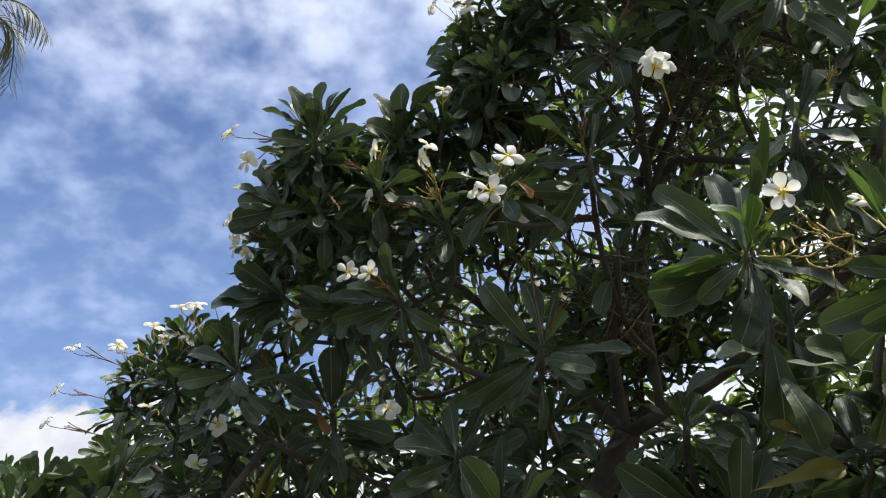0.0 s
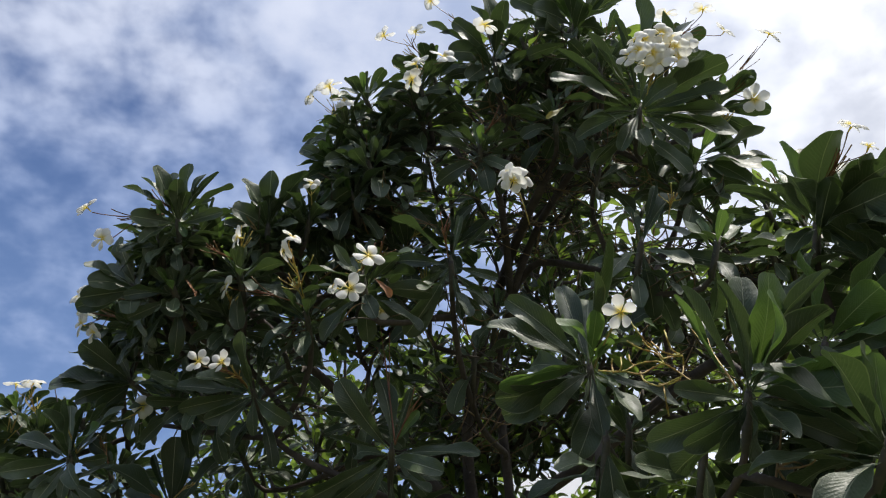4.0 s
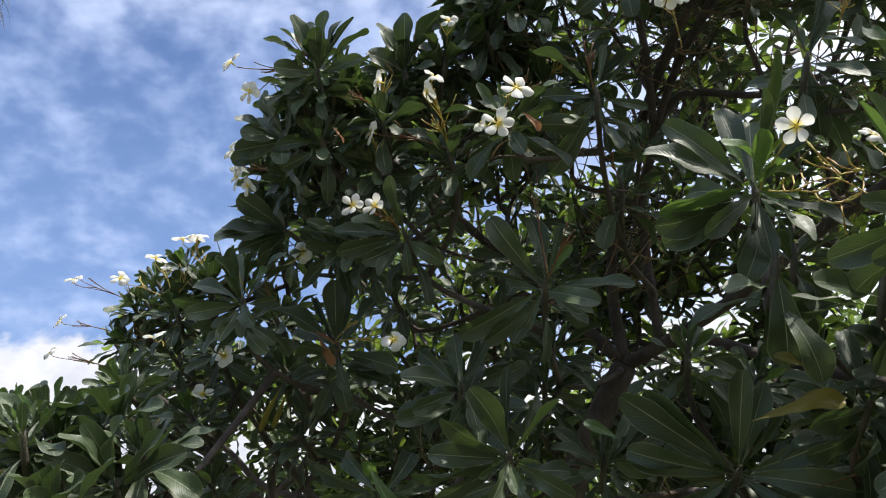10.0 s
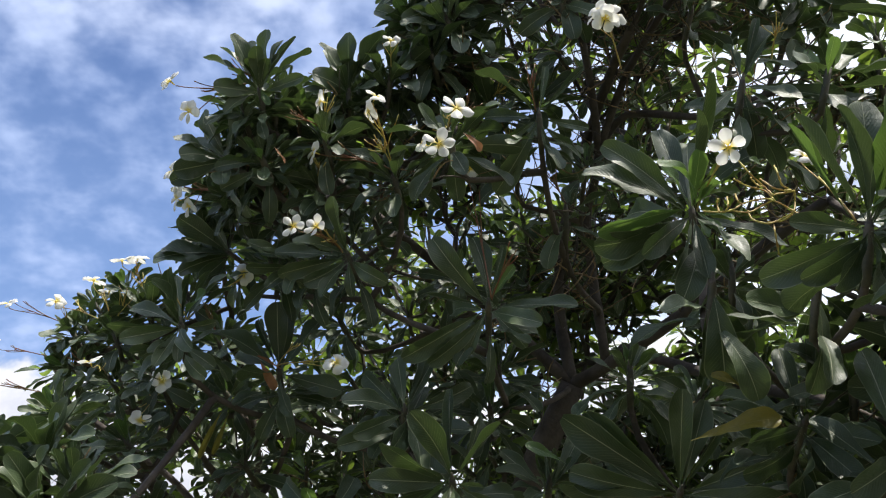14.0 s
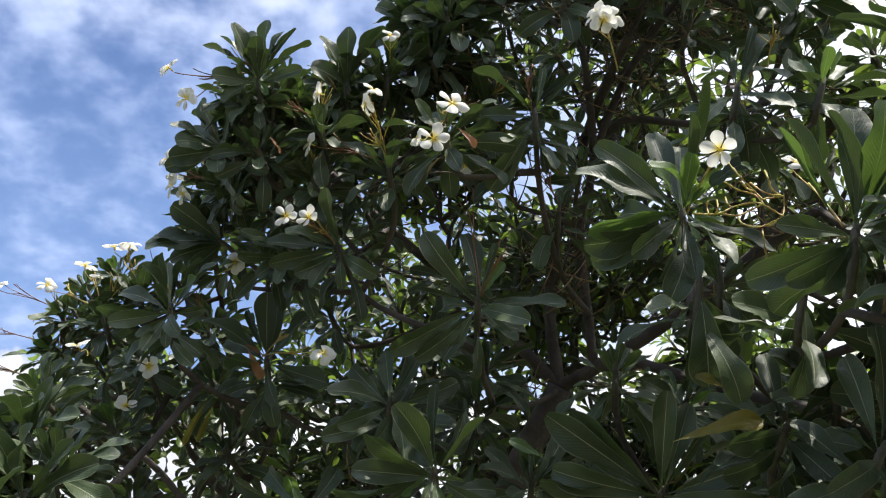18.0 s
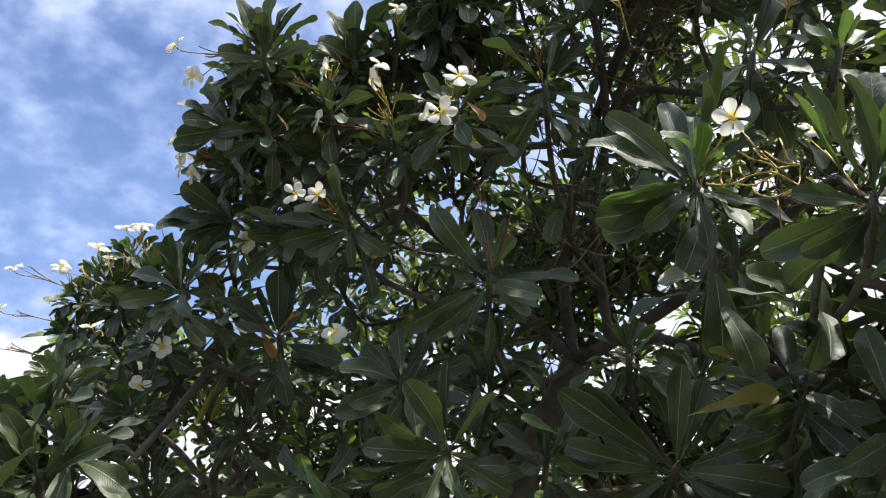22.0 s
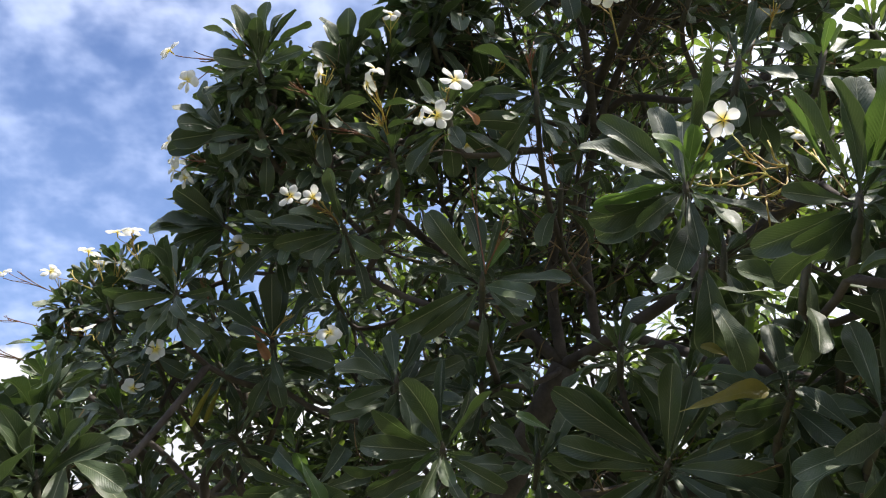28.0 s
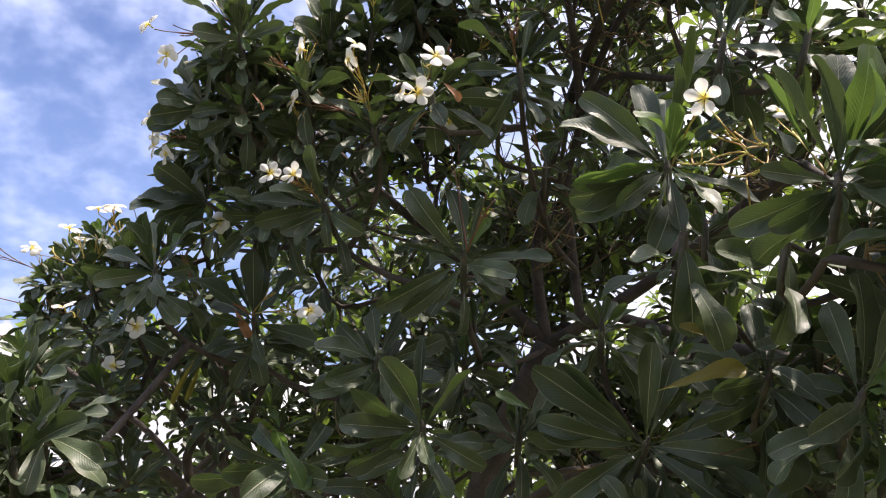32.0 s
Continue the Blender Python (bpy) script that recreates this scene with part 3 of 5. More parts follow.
TREE.posed_shoot((1.193, 2.300, 1.948), (0.11, -0.65, 0.75), [(1.08, 2.58, 2.07, "grown"), (0.95, 2.15, 1.87, "grown"), (1.04, 2.16, 1.75, "old"), (1.09, 2.15, 1.62, "old"), (1.20, 2.09, 1.74, "old"), (1.44, 2.40, 2.01, "grown"), (1.21, 2.43, 2.18, "grown"), (1.27, 2.36, 2.19, "folded"), (1.37, 2.36, 2.15, "grown"), (0.94, 2.19, 1.79, "old"), (1.24, 2.05, 1.84, "grown")], 156, 9)
TREE.posed_shoot((1.232, 1.929, 1.830), (0.21, -0.52, 0.83), [(1.27, 1.93, 2.12, "grown"), (1.39, 1.93, 2.08, "grown"), (1.24, 2.03, 2.07, "grown"), (1.23, 2.21, 1.91, "grown"), (1.05, 1.80, 1.61, "old"), (1.10, 1.78, 1.58, "old"), (1.16, 1.70, 1.64, "old"), (1.00, 1.79, 1.70, "old"), (1.19, 1.66, 1.77, "young"), (1.21, 1.68, 1.85, "young"), (1.35, 1.98, 2.00, "folded")], 163, 9)
TREE.shoot((1.464, 2.679, 1.749), (0.21, -0.66, 0.72), 22, 0.27, 170, 1.00)
TREE.posed_shoot((0.202, 2.771, 1.854), (-0.11, -0.70, 0.70), [(-0.02, 2.61, 1.94, "grown"), (-0.06, 2.68, 1.84, "grown"), (-0.12, 2.77, 1.79, "grown"), (-0.04, 2.72, 1.71, "grown"), (0.10, 2.71, 1.77, "young"), (0.07, 2.58, 2.03, "grown"), (0.21, 2.81, 2.14, "folded"), (0.31, 2.90, 2.10, "grown"), (0.34, 2.56, 1.99, "folded"), (0.22, 2.63, 1.71, "grown"), (0.40, 2.75, 1.71, "grown"), (0.29, 2.69, 1.81, "grown"), (0.12, 2.64, 1.68, "grown")], 177, 9)
TREE.posed_shoot((-0.235, 2.902, 1.739), (-0.11, -0.70, 0.70), [(-0.42, 2.71, 1.70, "grown"), (-0.52, 2.75, 1.68, "grown"), (-0.27, 2.74, 1.82, "young"), (-0.16, 2.69, 1.64, "young"), (-0.37, 3.09, 1.88, "grown"), (-0.13, 3.12, 1.88, "grown"), (-0.05, 3.12, 1.79, "grown"), (-0.47, 3.04, 1.83, "grown"), (-0.28, 2.68, 1.58, "old"), (-0.35, 2.66, 1.61, "old"), (-0.10, 2.68, 1.66, "old")], 184, 9)
TREE.posed_shoot((0.050, 2.959, 2.121), (0.00, -0.73, 0.68), [(0.03, 3.15, 2.34, "grown"), (-0.16, 2.79, 2.11, "grown"), (-0.12, 2.76, 1.99, "grown"), (0.19, 2.80, 1.88, "grown"), (0.17, 3.12, 2.32, "grown"), (0.11, 3.11, 2.34, "folded"), (0.30, 3.07, 2.21, "grown"), (-0.03, 2.76, 1.91, "old"), (0.10, 2.79, 1.87, "old"), (-0.10, 3.16, 2.28, "grown")], 191, 9)
TREE.posed_shoot((0.357, 2.829, 2.477), (-0.05, -0.73, 0.68), [(0.66, 2.76, 2.44, "grown"), (0.55, 2.85, 2.50, "folded"), (0.28, 2.89, 2.30, "grown"), (0.48, 2.85, 2.31, "grown"), (0.05, 2.89, 2.28, "grown"), (0.16, 2.76, 2.69, "grown"), (0.32, 2.88, 2.74, "grown"), (0.43, 2.91, 2.72, "folded"), (0.14, 2.84, 2.50, "folded"), (0.14, 2.90, 2.27, "old"), (0.44, 2.73, 2.57, "young"), (0.51, 2.65, 2.34, "old"), (0.25, 3.07, 2.51, "old")], 198, 6)
TREE.posed_shoot((0.569, 2.705, 3.205), (-0.11, -0.53, 0.84), [(0.33, 2.65, 3.33, "grown"), (0.41, 2.86, 2.94, "grown"), (0.62, 2.80, 2.99, "grown"), (0.75, 2.70, 3.13, "grown"), (0.45, 2.74, 3.10, "grown"), (0.39, 2.88, 3.28, "grown"), (0.75, 2.70, 3.40, "folded"), (0.62, 2.78, 3.45, "folded"), (0.73, 2.90, 3.13, "old")], 205, 12)
TREE.shoot((0.722, 3.033, 2.956), (0.00, -0.43, 0.90), 12, 0.21, 212, 1.05)
TREE.posed_shoot((-0.460, 3.322, 2.359), (-0.11, -0.53, 0.84), [(-0.47, 3.24, 2.60, "broad"), (-0.45, 3.35, 2.60, "broad"), (-0.29, 3.28, 2.53, "broad"), (-0.70, 3.24, 2.48, "broad"), (-0.75, 3.26, 2.33, "broad"), (-0.34, 3.24, 2.32, "broad"), (-0.56, 3.10, 2.30, "broad"), (-0.21, 3.36, 2.26, "broad"), (-0.57, 3.40, 2.57, "folded"), (-0.64, 3.46, 2.46, "broad"), (-0.39, 3.23, 2.14, "old")], 219, 12)
TREE.posed_shoot((-0.371, 3.092, 2.734), (-0.45, -0.62, 0.64), [(-0.61, 3.05, 2.75, "grown"), (-0.56, 3.05, 2.69, "grown"), (-0.56, 3.04, 2.79, "grown"), (-0.48, 3.02, 2.60, "grown"), (-0.46, 3.14, 2.90, "grown"), (-0.50, 2.95, 2.72, "grown"), (-0.40, 3.01, 2.57, "old"), (-0.31, 3.18, 2.90, "grown")], 223, 10)
TREE.posed_shoot((-0.175, 3.000, 2.741), (-0.33, -0.67, 0.67), [(-0.44, 2.97, 2.72, "grown"), (-0.43, 3.01, 2.65, "grown"), (-0.36, 2.86, 2.72, "grown"), (-0.32, 2.91, 2.58, "grown"), (-0.21, 2.81, 2.88, "grown"), (-0.15, 3.06, 2.96, "grown"), (-0.32, 3.08, 2.91, "grown"), (0.00, 3.09, 2.87, "folded"), (-0.15, 3.01, 2.56, "grown"), (-0.26, 2.92, 2.53, "old"), (-0.02, 2.92, 2.58, "old")], 226, 10)
TREE.shoot((0.009, 2.960, 3.073), (-0.21, -0.52, 0.83), 26, 0.24, 233, 1.00)
TREE.shoot((0.214, 2.678, 3.111), (-0.21, -0.42, 0.88), 22, 0.25, 240, 1.00)
TREE.posed_shoot((-0.536, 2.886, 3.421), (-0.15, -0.25, 0.96), [(-0.74, 2.79, 3.48, "broad"), (-0.63, 2.76, 3.57, "broad"), (-0.50, 2.77, 3.60, "broad"), (-0.39, 2.80, 3.59, "folded"), (-0.33, 2.83, 3.55, "grown"), (-0.59, 2.88, 3.62, "broad"), (-0.45, 2.82, 3.54, "broad"), (-0.68, 2.76, 3.33, "broad"), (-0.65, 2.83, 3.26, "grown"), (-0.62, 2.74, 3.40, "broad"), (-0.49, 2.85, 3.31, "young"), (-0.58, 2.90, 3.28, "grown"), (-0.40, 2.78, 3.44, "grown"), (-0.69, 2.84, 3.56, "grown"), (-0.44, 2.85, 3.61, "grown"), (-0.57, 2.78, 3.47, "broad"), (-0.50, 2.78, 3.47, "broad"), (-0.53, 2.74, 3.50, "broad"), (-0.35, 2.79, 3.39, "grown")], 247, 16)
TREE.posed_shoot((-0.183, 3.058, 3.531), (0.00, -0.20, 0.98), [(-0.30, 2.95, 3.67, "broad"), (-0.18, 2.93, 3.71, "broad"), (-0.03, 2.93, 3.72, "broad"), (-0.32, 2.90, 3.49, "broad"), (-0.21, 2.91, 3.53, "grown"), (-0.38, 3.02, 3.48, "grown"), (-0.06, 2.91, 3.44, "grown"), (-0.27, 3.06, 3.72, "broad"), (-0.10, 3.04, 3.72, "broad"), (-0.03, 3.12, 3.66, "grown"), (-0.25, 2.97, 3.35, "old"), (-0.13, 2.97, 3.60, "broad"), (-0.27, 2.97, 3.54, "broad")], 254, 16)
TREE.shoot((0.000, 3.082, 3.633), (0.10, -0.10, 0.99), 26, 0.24, 261, 0.90)
TREE.shoot((-0.275, 2.923, 3.237), (-0.21, -0.52, 0.83), 28, 0.20, 268, 1.00)
TREE.posed_shoot((-0.696, 3.025, 3.166), (-0.81, -0.22, 0.54), [(-0.85, 2.89, 3.17, "broad"), (-0.82, 2.88, 3.10, "broad"), (-0.83, 3.11, 3.28, "broad"), (-0.79, 3.09, 3.33, "broad"), (-0.60, 2.90, 3.28, "broad"), (-0.85, 2.94, 3.06, "broad"), (-0.88, 3.02, 3.05, "broad"), (-0.66, 2.92, 2.99, "broad"), (-0.77, 3.00, 3.36, "broad")], 275, 12)
TREE.shoot((-0.718, 3.273, 3.107), (-0.91, -0.23, 0.34), 28, 0.19, 282, 1.00)
TREE.posed_shoot((-0.740, 3.461, 2.923), (-0.81, -0.22, 0.54), [(-0.93, 3.36, 3.04, "broad"), (-1.00, 3.40, 2.90, "broad"), (-1.03, 3.40, 2.86, "broad"), (-0.92, 3.57, 2.95, "broad"), (-0.83, 3.52, 3.10, "broad"), (-0.93, 3.45, 2.82, "broad"), (-0.71, 3.51, 3.13, "broad"), (-0.82, 3.38, 2.75, "broad")], 289, 12)
TREE.shoot((-0.480, 3.232, 3.036), (-0.46, -0.68, 0.57), 28, 0.19, 296, 1.05)
TREE.shoot((-0.530, 2.932, 3.146), (-0.33, -0.67, 0.67), 28, 0.20, 303, 1.05)
TREE.shoot((-0.304, 3.014, 3.050), (-0.33, -0.67, 0.67), 28, 0.20, 310, 1.05)
TREE.shoot((-0.511, 3.205, 2.798), (-0.42, -0.53, 0.74), 28, 0.20, 317, 1.05)
TREE.posed_shoot((-0.809, 3.077, 2.487), (-0.10, -0.45, 0.89), [(-0.82, 2.88, 2.61, "grown"), (-0.87, 3.17, 2.69, "grown"), (-0.74, 2.89, 2.60, "folded"), (-0.68, 2.94, 2.63, "folded"), (-0.64, 3.05, 2.65, "grown"), (-0.61, 3.07, 2.61, "grown"), (-0.87, 2.87, 2.57, "grown"), (-1.05, 3.01, 2.45, "grown"), (-0.98, 2.95, 2.38, "grown"), (-0.66, 3.00, 2.45, "grown"), (-1.02, 3.17, 2.56, "grown"), (-0.79, 3.02, 2.31, "grown"), (-0.85, 2.96, 2.28, "grown"), (-0.72, 2.93, 2.33, "grown"), (-0.98, 3.20, 2.38, "grown"), (-0.68, 2.88, 2.52, "young"), (-0.82, 2.85, 2.49, "grown")], 324, 12)
TREE.shoot((-1.171, 3.841, 2.812), (-0.21, 0.00, 0.98), 28, 0.19, 331, 0.90)
TREE.shoot((-1.325, 3.836, 2.679), (-0.32, -0.22, 0.92), 28, 0.19, 338, 1.00)
TREE.shoot((-1.657, 4.159, 2.778), (-0.52, -0.21, 0.83), 28, 0.19, 345, 1.00)
TREE.shoot((-1.682, 4.199, 2.603), (-0.81, -0.22, 0.54), 28, 0.19, 352, 1.00)
TREE.shoot((-1.677, 4.245, 2.416), (-0.91, -0.23, 0.34), 28, 0.19, 359, 1.00)
TREE.shoot((-1.380, 3.986, 2.488), (-0.46, -0.57, 0.68), 28, 0.19, 366, 1.00)
TREE.shoot((-1.063, 3.877, 2.376), (-0.33, -0.55, 0.77), 28, 0.19, 373, 1.05)
TREE.shoot((-0.789, 3.664, 2.569), (-0.33, -0.55, 0.77), 28, 0.19, 380, 1.05)
TREE.shoot((-1.583, 3.194, 1.910), (-0.20, -0.20, 0.96), 28, 0.19, 387, 0.90)
TREE.posed_shoot((-1.181, 2.928, 1.963), (-0.10, -0.35, 0.94), [(-1.07, 2.78, 2.12, "grown"), (-1.12, 3.02, 2.17, "folded"), (-0.98, 2.79, 2.00, "grown"), (-1.03, 3.01, 2.13, "folded"), (-1.21, 2.71, 2.04, "grown"), (-1.38, 2.94, 2.08, "grown"), (-1.08, 2.73, 2.04, "grown"), (-1.31, 3.05, 2.12, "grown"), (-1.26, 2.71, 1.97, "grown"), (-1.40, 2.81, 2.00, "grown"), (-0.96, 2.84, 1.97, "old"), (-1.18, 2.71, 1.87, "old")], 391, 12)
TREE.posed_shoot((-1.071, 2.726, 1.751), (-0.05, -0.35, 0.94), [(-1.12, 2.53, 1.91, "grown"), (-1.19, 2.53, 1.87, "grown"), (-1.21, 2.50, 1.81, "grown"), (-1.01, 2.54, 1.92, "grown"), (-1.05, 2.89, 1.96, "grown"), (-1.02, 2.47, 1.68, "grown"), (-0.90, 2.58, 1.89, "grown"), (-0.83, 2.62, 1.83, "grown"), (-1.10, 2.46, 1.73, "grown"), (-1.21, 2.87, 1.94, "young")], 394, 9)
TREE.posed_shoot((-1.144, 2.507, 1.627), (-0.10, -0.30, 0.95), [(-1.20, 2.28, 1.73, "grown"), (-1.12, 2.28, 1.74, "grown"), (-1.07, 2.30, 1.76, "grown"), (-1.01, 2.31, 1.72, "grown"), (-0.97, 2.41, 1.79, "grown"), (-1.14, 2.26, 1.68, "grown"), (-1.11, 2.74, 1.73, "grown"), (-1.32, 2.68, 1.72, "young"), (-1.19, 2.26, 1.65, "grown")], 401, 9)
TREE.shoot((-1.556, 2.865, 1.712), (-0.20, -0.30, 0.93), 28, 0.20, 408, 1.00)
TREE.shoot((-1.024, 2.813, 1.884), (0.00, -0.30, 0.95), 28, 0.24, 415, 1.00)
TREE.shoot((-0.858, 2.677, 1.545), (0.10, -0.30, 0.95), 28, 0.24, 422, 1.00)
TREE.shoot((0.242, 3.042, 4.023), (-0.47, -0.65, 0.59), 34, 0.24, 429, 1.15)
TREE.shoot((0.487, 3.035, 4.220), (-0.32, -0.42, 0.85), 30, 0.24, 436, 1.00)
TREE.shoot((0.553, 3.081, 4.568), (-0.31, -0.21, 0.93), 30, 0.24, 443, 0.95)
TREE.posed_shoot((0.871, 2.975, 4.596), (-0.10, -0.20, 0.97), [(0.64, 2.84, 4.66, "broad"), (0.72, 2.76, 4.69, "broad"), (0.79, 2.77, 4.80, "broad"), (0.88, 2.73, 4.72, "broad"), (1.01, 2.73, 4.62, "broad"), (0.52, 2.92, 4.71, "broad"), (0.62, 2.89, 4.51, "broad"), (0.72, 2.92, 4.36, "broad"), (0.92, 2.88, 4.34, "broad"), (1.05, 3.10, 4.76, "broad"), (0.59, 2.94, 4.67, "broad"), (0.85, 2.78, 4.63, "broad")], 450, 12)
TREE.posed_shoot((1.243, 2.772, 4.674), (0.00, -0.15, 0.99), [(0.97, 2.63, 4.87, "broad"), (1.08, 2.58, 4.89, "broad"), (1.24, 2.51, 4.89, "broad"), (1.44, 2.54, 4.78, "broad"), (1.50, 2.56, 4.74, "broad"), (1.37, 2.54, 4.57, "broad"), (1.00, 2.65, 4.61, "broad"), (0.93, 2.75, 4.78, "broad"), (1.02, 2.69, 4.52, "broad"), (1.13, 2.50, 4.71, "broad"), (1.31, 2.54, 4.85, "broad"), (1.09, 2.59, 4.67, "young"), (1.31, 2.60, 4.45, "broad"), (1.21, 2.86, 4.40, "old"), (1.23, 2.49, 4.59, "broad"), (1.10, 2.75, 4.92, "broad")], 457, 12)
TREE.posed_shoot((1.381, 2.485, 3.904), (0.10, -0.40, 0.91), [(1.59, 2.25, 4.01, "broad"), (1.66, 2.23, 3.96, "broad"), (1.69, 2.31, 3.87, "grown"), (1.30, 2.16, 4.22, "broad"), (1.40, 2.19, 4.16, "broad"), (1.52, 2.17, 4.11, "broad"), (1.22, 2.27, 4.17, "folded"), (1.01, 2.42, 4.11, "folded"), (1.13, 2.34, 4.15, "folded"), (1.18, 2.37, 4.10, "grown"), (1.00, 2.50, 4.03, "grown"), (1.05, 2.56, 3.96, "grown"), (1.26, 2.49, 3.66, "grown"), (1.38, 2.56, 3.70, "grown"), (1.39, 2.39, 3.65, "grown"), (1.53, 2.45, 3.68, "grown"), (1.74, 2.40, 3.72, "grown"), (1.65, 2.43, 3.78, "grown"), (1.70, 2.36, 3.80, "grown"), (1.22, 2.68, 3.74, "old"), (1.14, 2.64, 3.83, "grown"), (1.22, 2.70, 3.94, "grown"), (1.17, 2.39, 3.76, "folded"), (1.42, 2.23, 3.81, "grown")], 464, 8)
TREE.shoot((1.317, 2.685, 4.343), (0.00, -0.21, 0.98), 30, 0.24, 471, 1.00)
TREE.posed_shoot((1.742, 2.707, 3.847), (0.42, -0.32, 0.85), [(2.07, 2.68, 3.99, "broad"), (2.12, 2.72, 3.87, "broad"), (1.83, 2.46, 3.59, "broad"), (1.92, 2.68, 4.04, "young"), (1.55, 2.60, 3.57, "old"), (1.71, 2.57, 3.53, "old"), (1.46, 2.59, 3.69, "old"), (1.69, 2.85, 4.09, "broad"), (1.83, 2.50, 3.54, "old"), (1.71, 2.47, 3.84, "young"), (1.99, 2.74, 3.96, "young")], 478, 12)
TREE.shoot((1.966, 2.797, 4.270), (0.40, -0.10, 0.91), 29, 0.24, 485, 1.00)
TREE.shoot((1.104, 2.802, 4.101), (-0.10, -0.40, 0.91), 29, 0.24, 492, 1.05)
TREE.shoot((0.110, 3.445, 4.395), (-0.57, -0.23, 0.79), 29, 0.24, 499, 1.05)
TREE.shoot((0.339, 3.161, 3.851), (-0.23, -0.69, 0.69), 26, 0.24, 506, 1.10)
TREE.shoot((0.114, 3.427, 3.705), (-0.23, -0.57, 0.79), 28, 0.24, 513, 1.05)
TREE.shoot((1.760, 2.823, 4.589), (0.21, 0.00, 0.98), 29, 0.24, 520, 0.95)
TREE.posed_shoot((1.242, 2.394, 3.161), (0.10, -0.40, 0.91), [(1.51, 2.27, 3.10, "grown"), (1.33, 2.23, 2.97, "grown"), (1.53, 2.30, 3.02, "grown"), (1.44, 2.50, 3.04, "grown"), (1.29, 2.50, 2.90, "grown"), (1.26, 2.54, 3.39, "folded"), (1.41, 2.39, 3.37, "grown"), (1.07, 2.34, 2.96, "old"), (1.33, 2.40, 3.41, "folded")], 527, 12)
TREE.shoot((1.473, 2.250, 3.112), (0.21, -0.31, 0.93), 12, 0.24, 534, 1.00)
TREE.shoot((0.471, 3.512, 2.412), (-0.13, -0.67, 0.73), 26, 0.24, 541, 1.00)
TREE.shoot((-0.645, 3.581, 2.034), (-0.50, -0.48, 0.72), 28, 0.19, 548, 1.00)
TREE.shoot((-0.738, 3.605, 2.331), (-0.51, -0.45, 0.74), 28, 0.19, 555, 1.00)
TREE.shoot((0.169, 3.150, 1.554), (-0.22, -0.68, 0.69), 22, 0.26, 562, 1.00)
TREE.shoot((0.605, 3.184, 1.888), (0.00, -0.65, 0.76), 26, 0.24, 569, 1.00)
TREE.shoot((0.031, 3.290, 2.172), (-0.28, -0.63, 0.72), 26, 0.24, 576, 1.00)
TREE.shoot((-1.063, 3.607, 2.428), (-0.54, -0.39, 0.75), 28, 0.19, 583, 1.00)
TREE.shoot((1.305, 2.834, 3.815), (0.15, -0.57, 0.81), 12, 0.21, 590, 1.00)
TREE.shoot((0.744, 2.813, 3.902), (-0.00, -0.58, 0.81), 26, 0.22, 597, 1.00)
TREE.shoot((0.685, 3.264, 3.654), (-0.02, -0.59, 0.81), 26, 0.24, 604, 1.00)
TREE.shoot((0.458, 3.219, 3.577), (-0.10, -0.59, 0.80), 26, 0.24, 611, 1.00)
TREE.shoot((1.632, 2.919, 3.232), (0.25, -0.57, 0.78), 26, 0.22, 618, 1.00)
TREE.shoot((1.640, 2.660, 3.632), (0.22, -0.56, 0.80), 26, 0.22, 625, 1.00)
TREE.shoot((0.898, 3.285, 3.309), (0.06, -0.61, 0.79), 12, 0.21, 632, 1.00)
TREE.shoot((0.582, 3.344, 3.318), (-0.06, -0.61, 0.79), 12, 0.21, 639, 1.00)
TREE.shoot((-0.090, 3.574, 3.150), (-0.33, -0.53, 0.78), 28, 0.19, 646, 1.00)
TREE.shoot((1.564, 2.229, 2.306), (0.19, -0.64, 0.75), 21, 0.30, 653, 1.00)
TREE.shoot((1.467, 2.440, 1.656), (0.19, -0.67, 0.72), 21, 0.24, 660, 1.00)
TREE.shoot((1.127, 2.615, 1.584), (0.11, -0.69, 0.71), 21, 0.24, 667, 1.00)
TREE.shoot((0.880, 2.594, 1.550), (0.04, -0.70, 0.71), 21, 0.24, 674, 1.00)
TREE.shoot((1.401, 2.099, 1.686), (0.15, -0.67, 0.73), 21, 0.30, 681, 1.00)
TREE.shoot((1.580, 2.177, 2.012), (0.20, -0.65, 0.74), 21, 0.30, 688, 1.00)
TREE.shoot((1.677, 2.090, 2.435), (0.20, -0.62, 0.75), 21, 0.30, 695, 1.00)
TREE.shoot((1.217, 2.341, 1.494), (0.12, -0.69, 0.71), 21, 0.30, 702, 1.00)
TREE.shoot((-1.370, 4.054, 2.161), (-0.63, -0.26, 0.73), 28, 0.19, 709, 1.00)
TREE.shoot((-1.262, 3.560, 1.868), (-0.57, -0.39, 0.73), 28, 0.19, 716, 1.00)
TREE.shoot((-1.090, 3.838, 1.842), (-0.60, -0.35, 0.72), 28, 0.19, 723, 1.00)
TREE.shoot((-1.535, 2.998, 1.661), (-0.52, -0.44, 0.73), 28, 0.20, 730, 1.00)
TREE.shoot((-1.023, 3.089, 1.642), (-0.48, -0.50, 0.72), 28, 0.20, 737, 1.00)
TREE.shoot((-1.484, 3.249, 1.819), (-0.55, -0.41, 0.73), 28, 0.19, 744, 1.00)
TREE.shoot((-1.427, 3.517, 2.250), (-0.56, -0.36, 0.74), 28, 0.19, 751, 1.00)
TREE.shoot((-1.122, 3.545, 2.116), (-0.55, -0.40, 0.73), 28, 0.19, 758, 1.00)
TREE.shoot((-1.085, 2.931, 1.642), (-0.47, -0.51, 0.72), 28, 0.20, 765, 1.00)
TREE.shoot((-0.950, 3.424, 1.737), (-0.52, -0.46, 0.72), 28, 0.19, 772, 1.00)
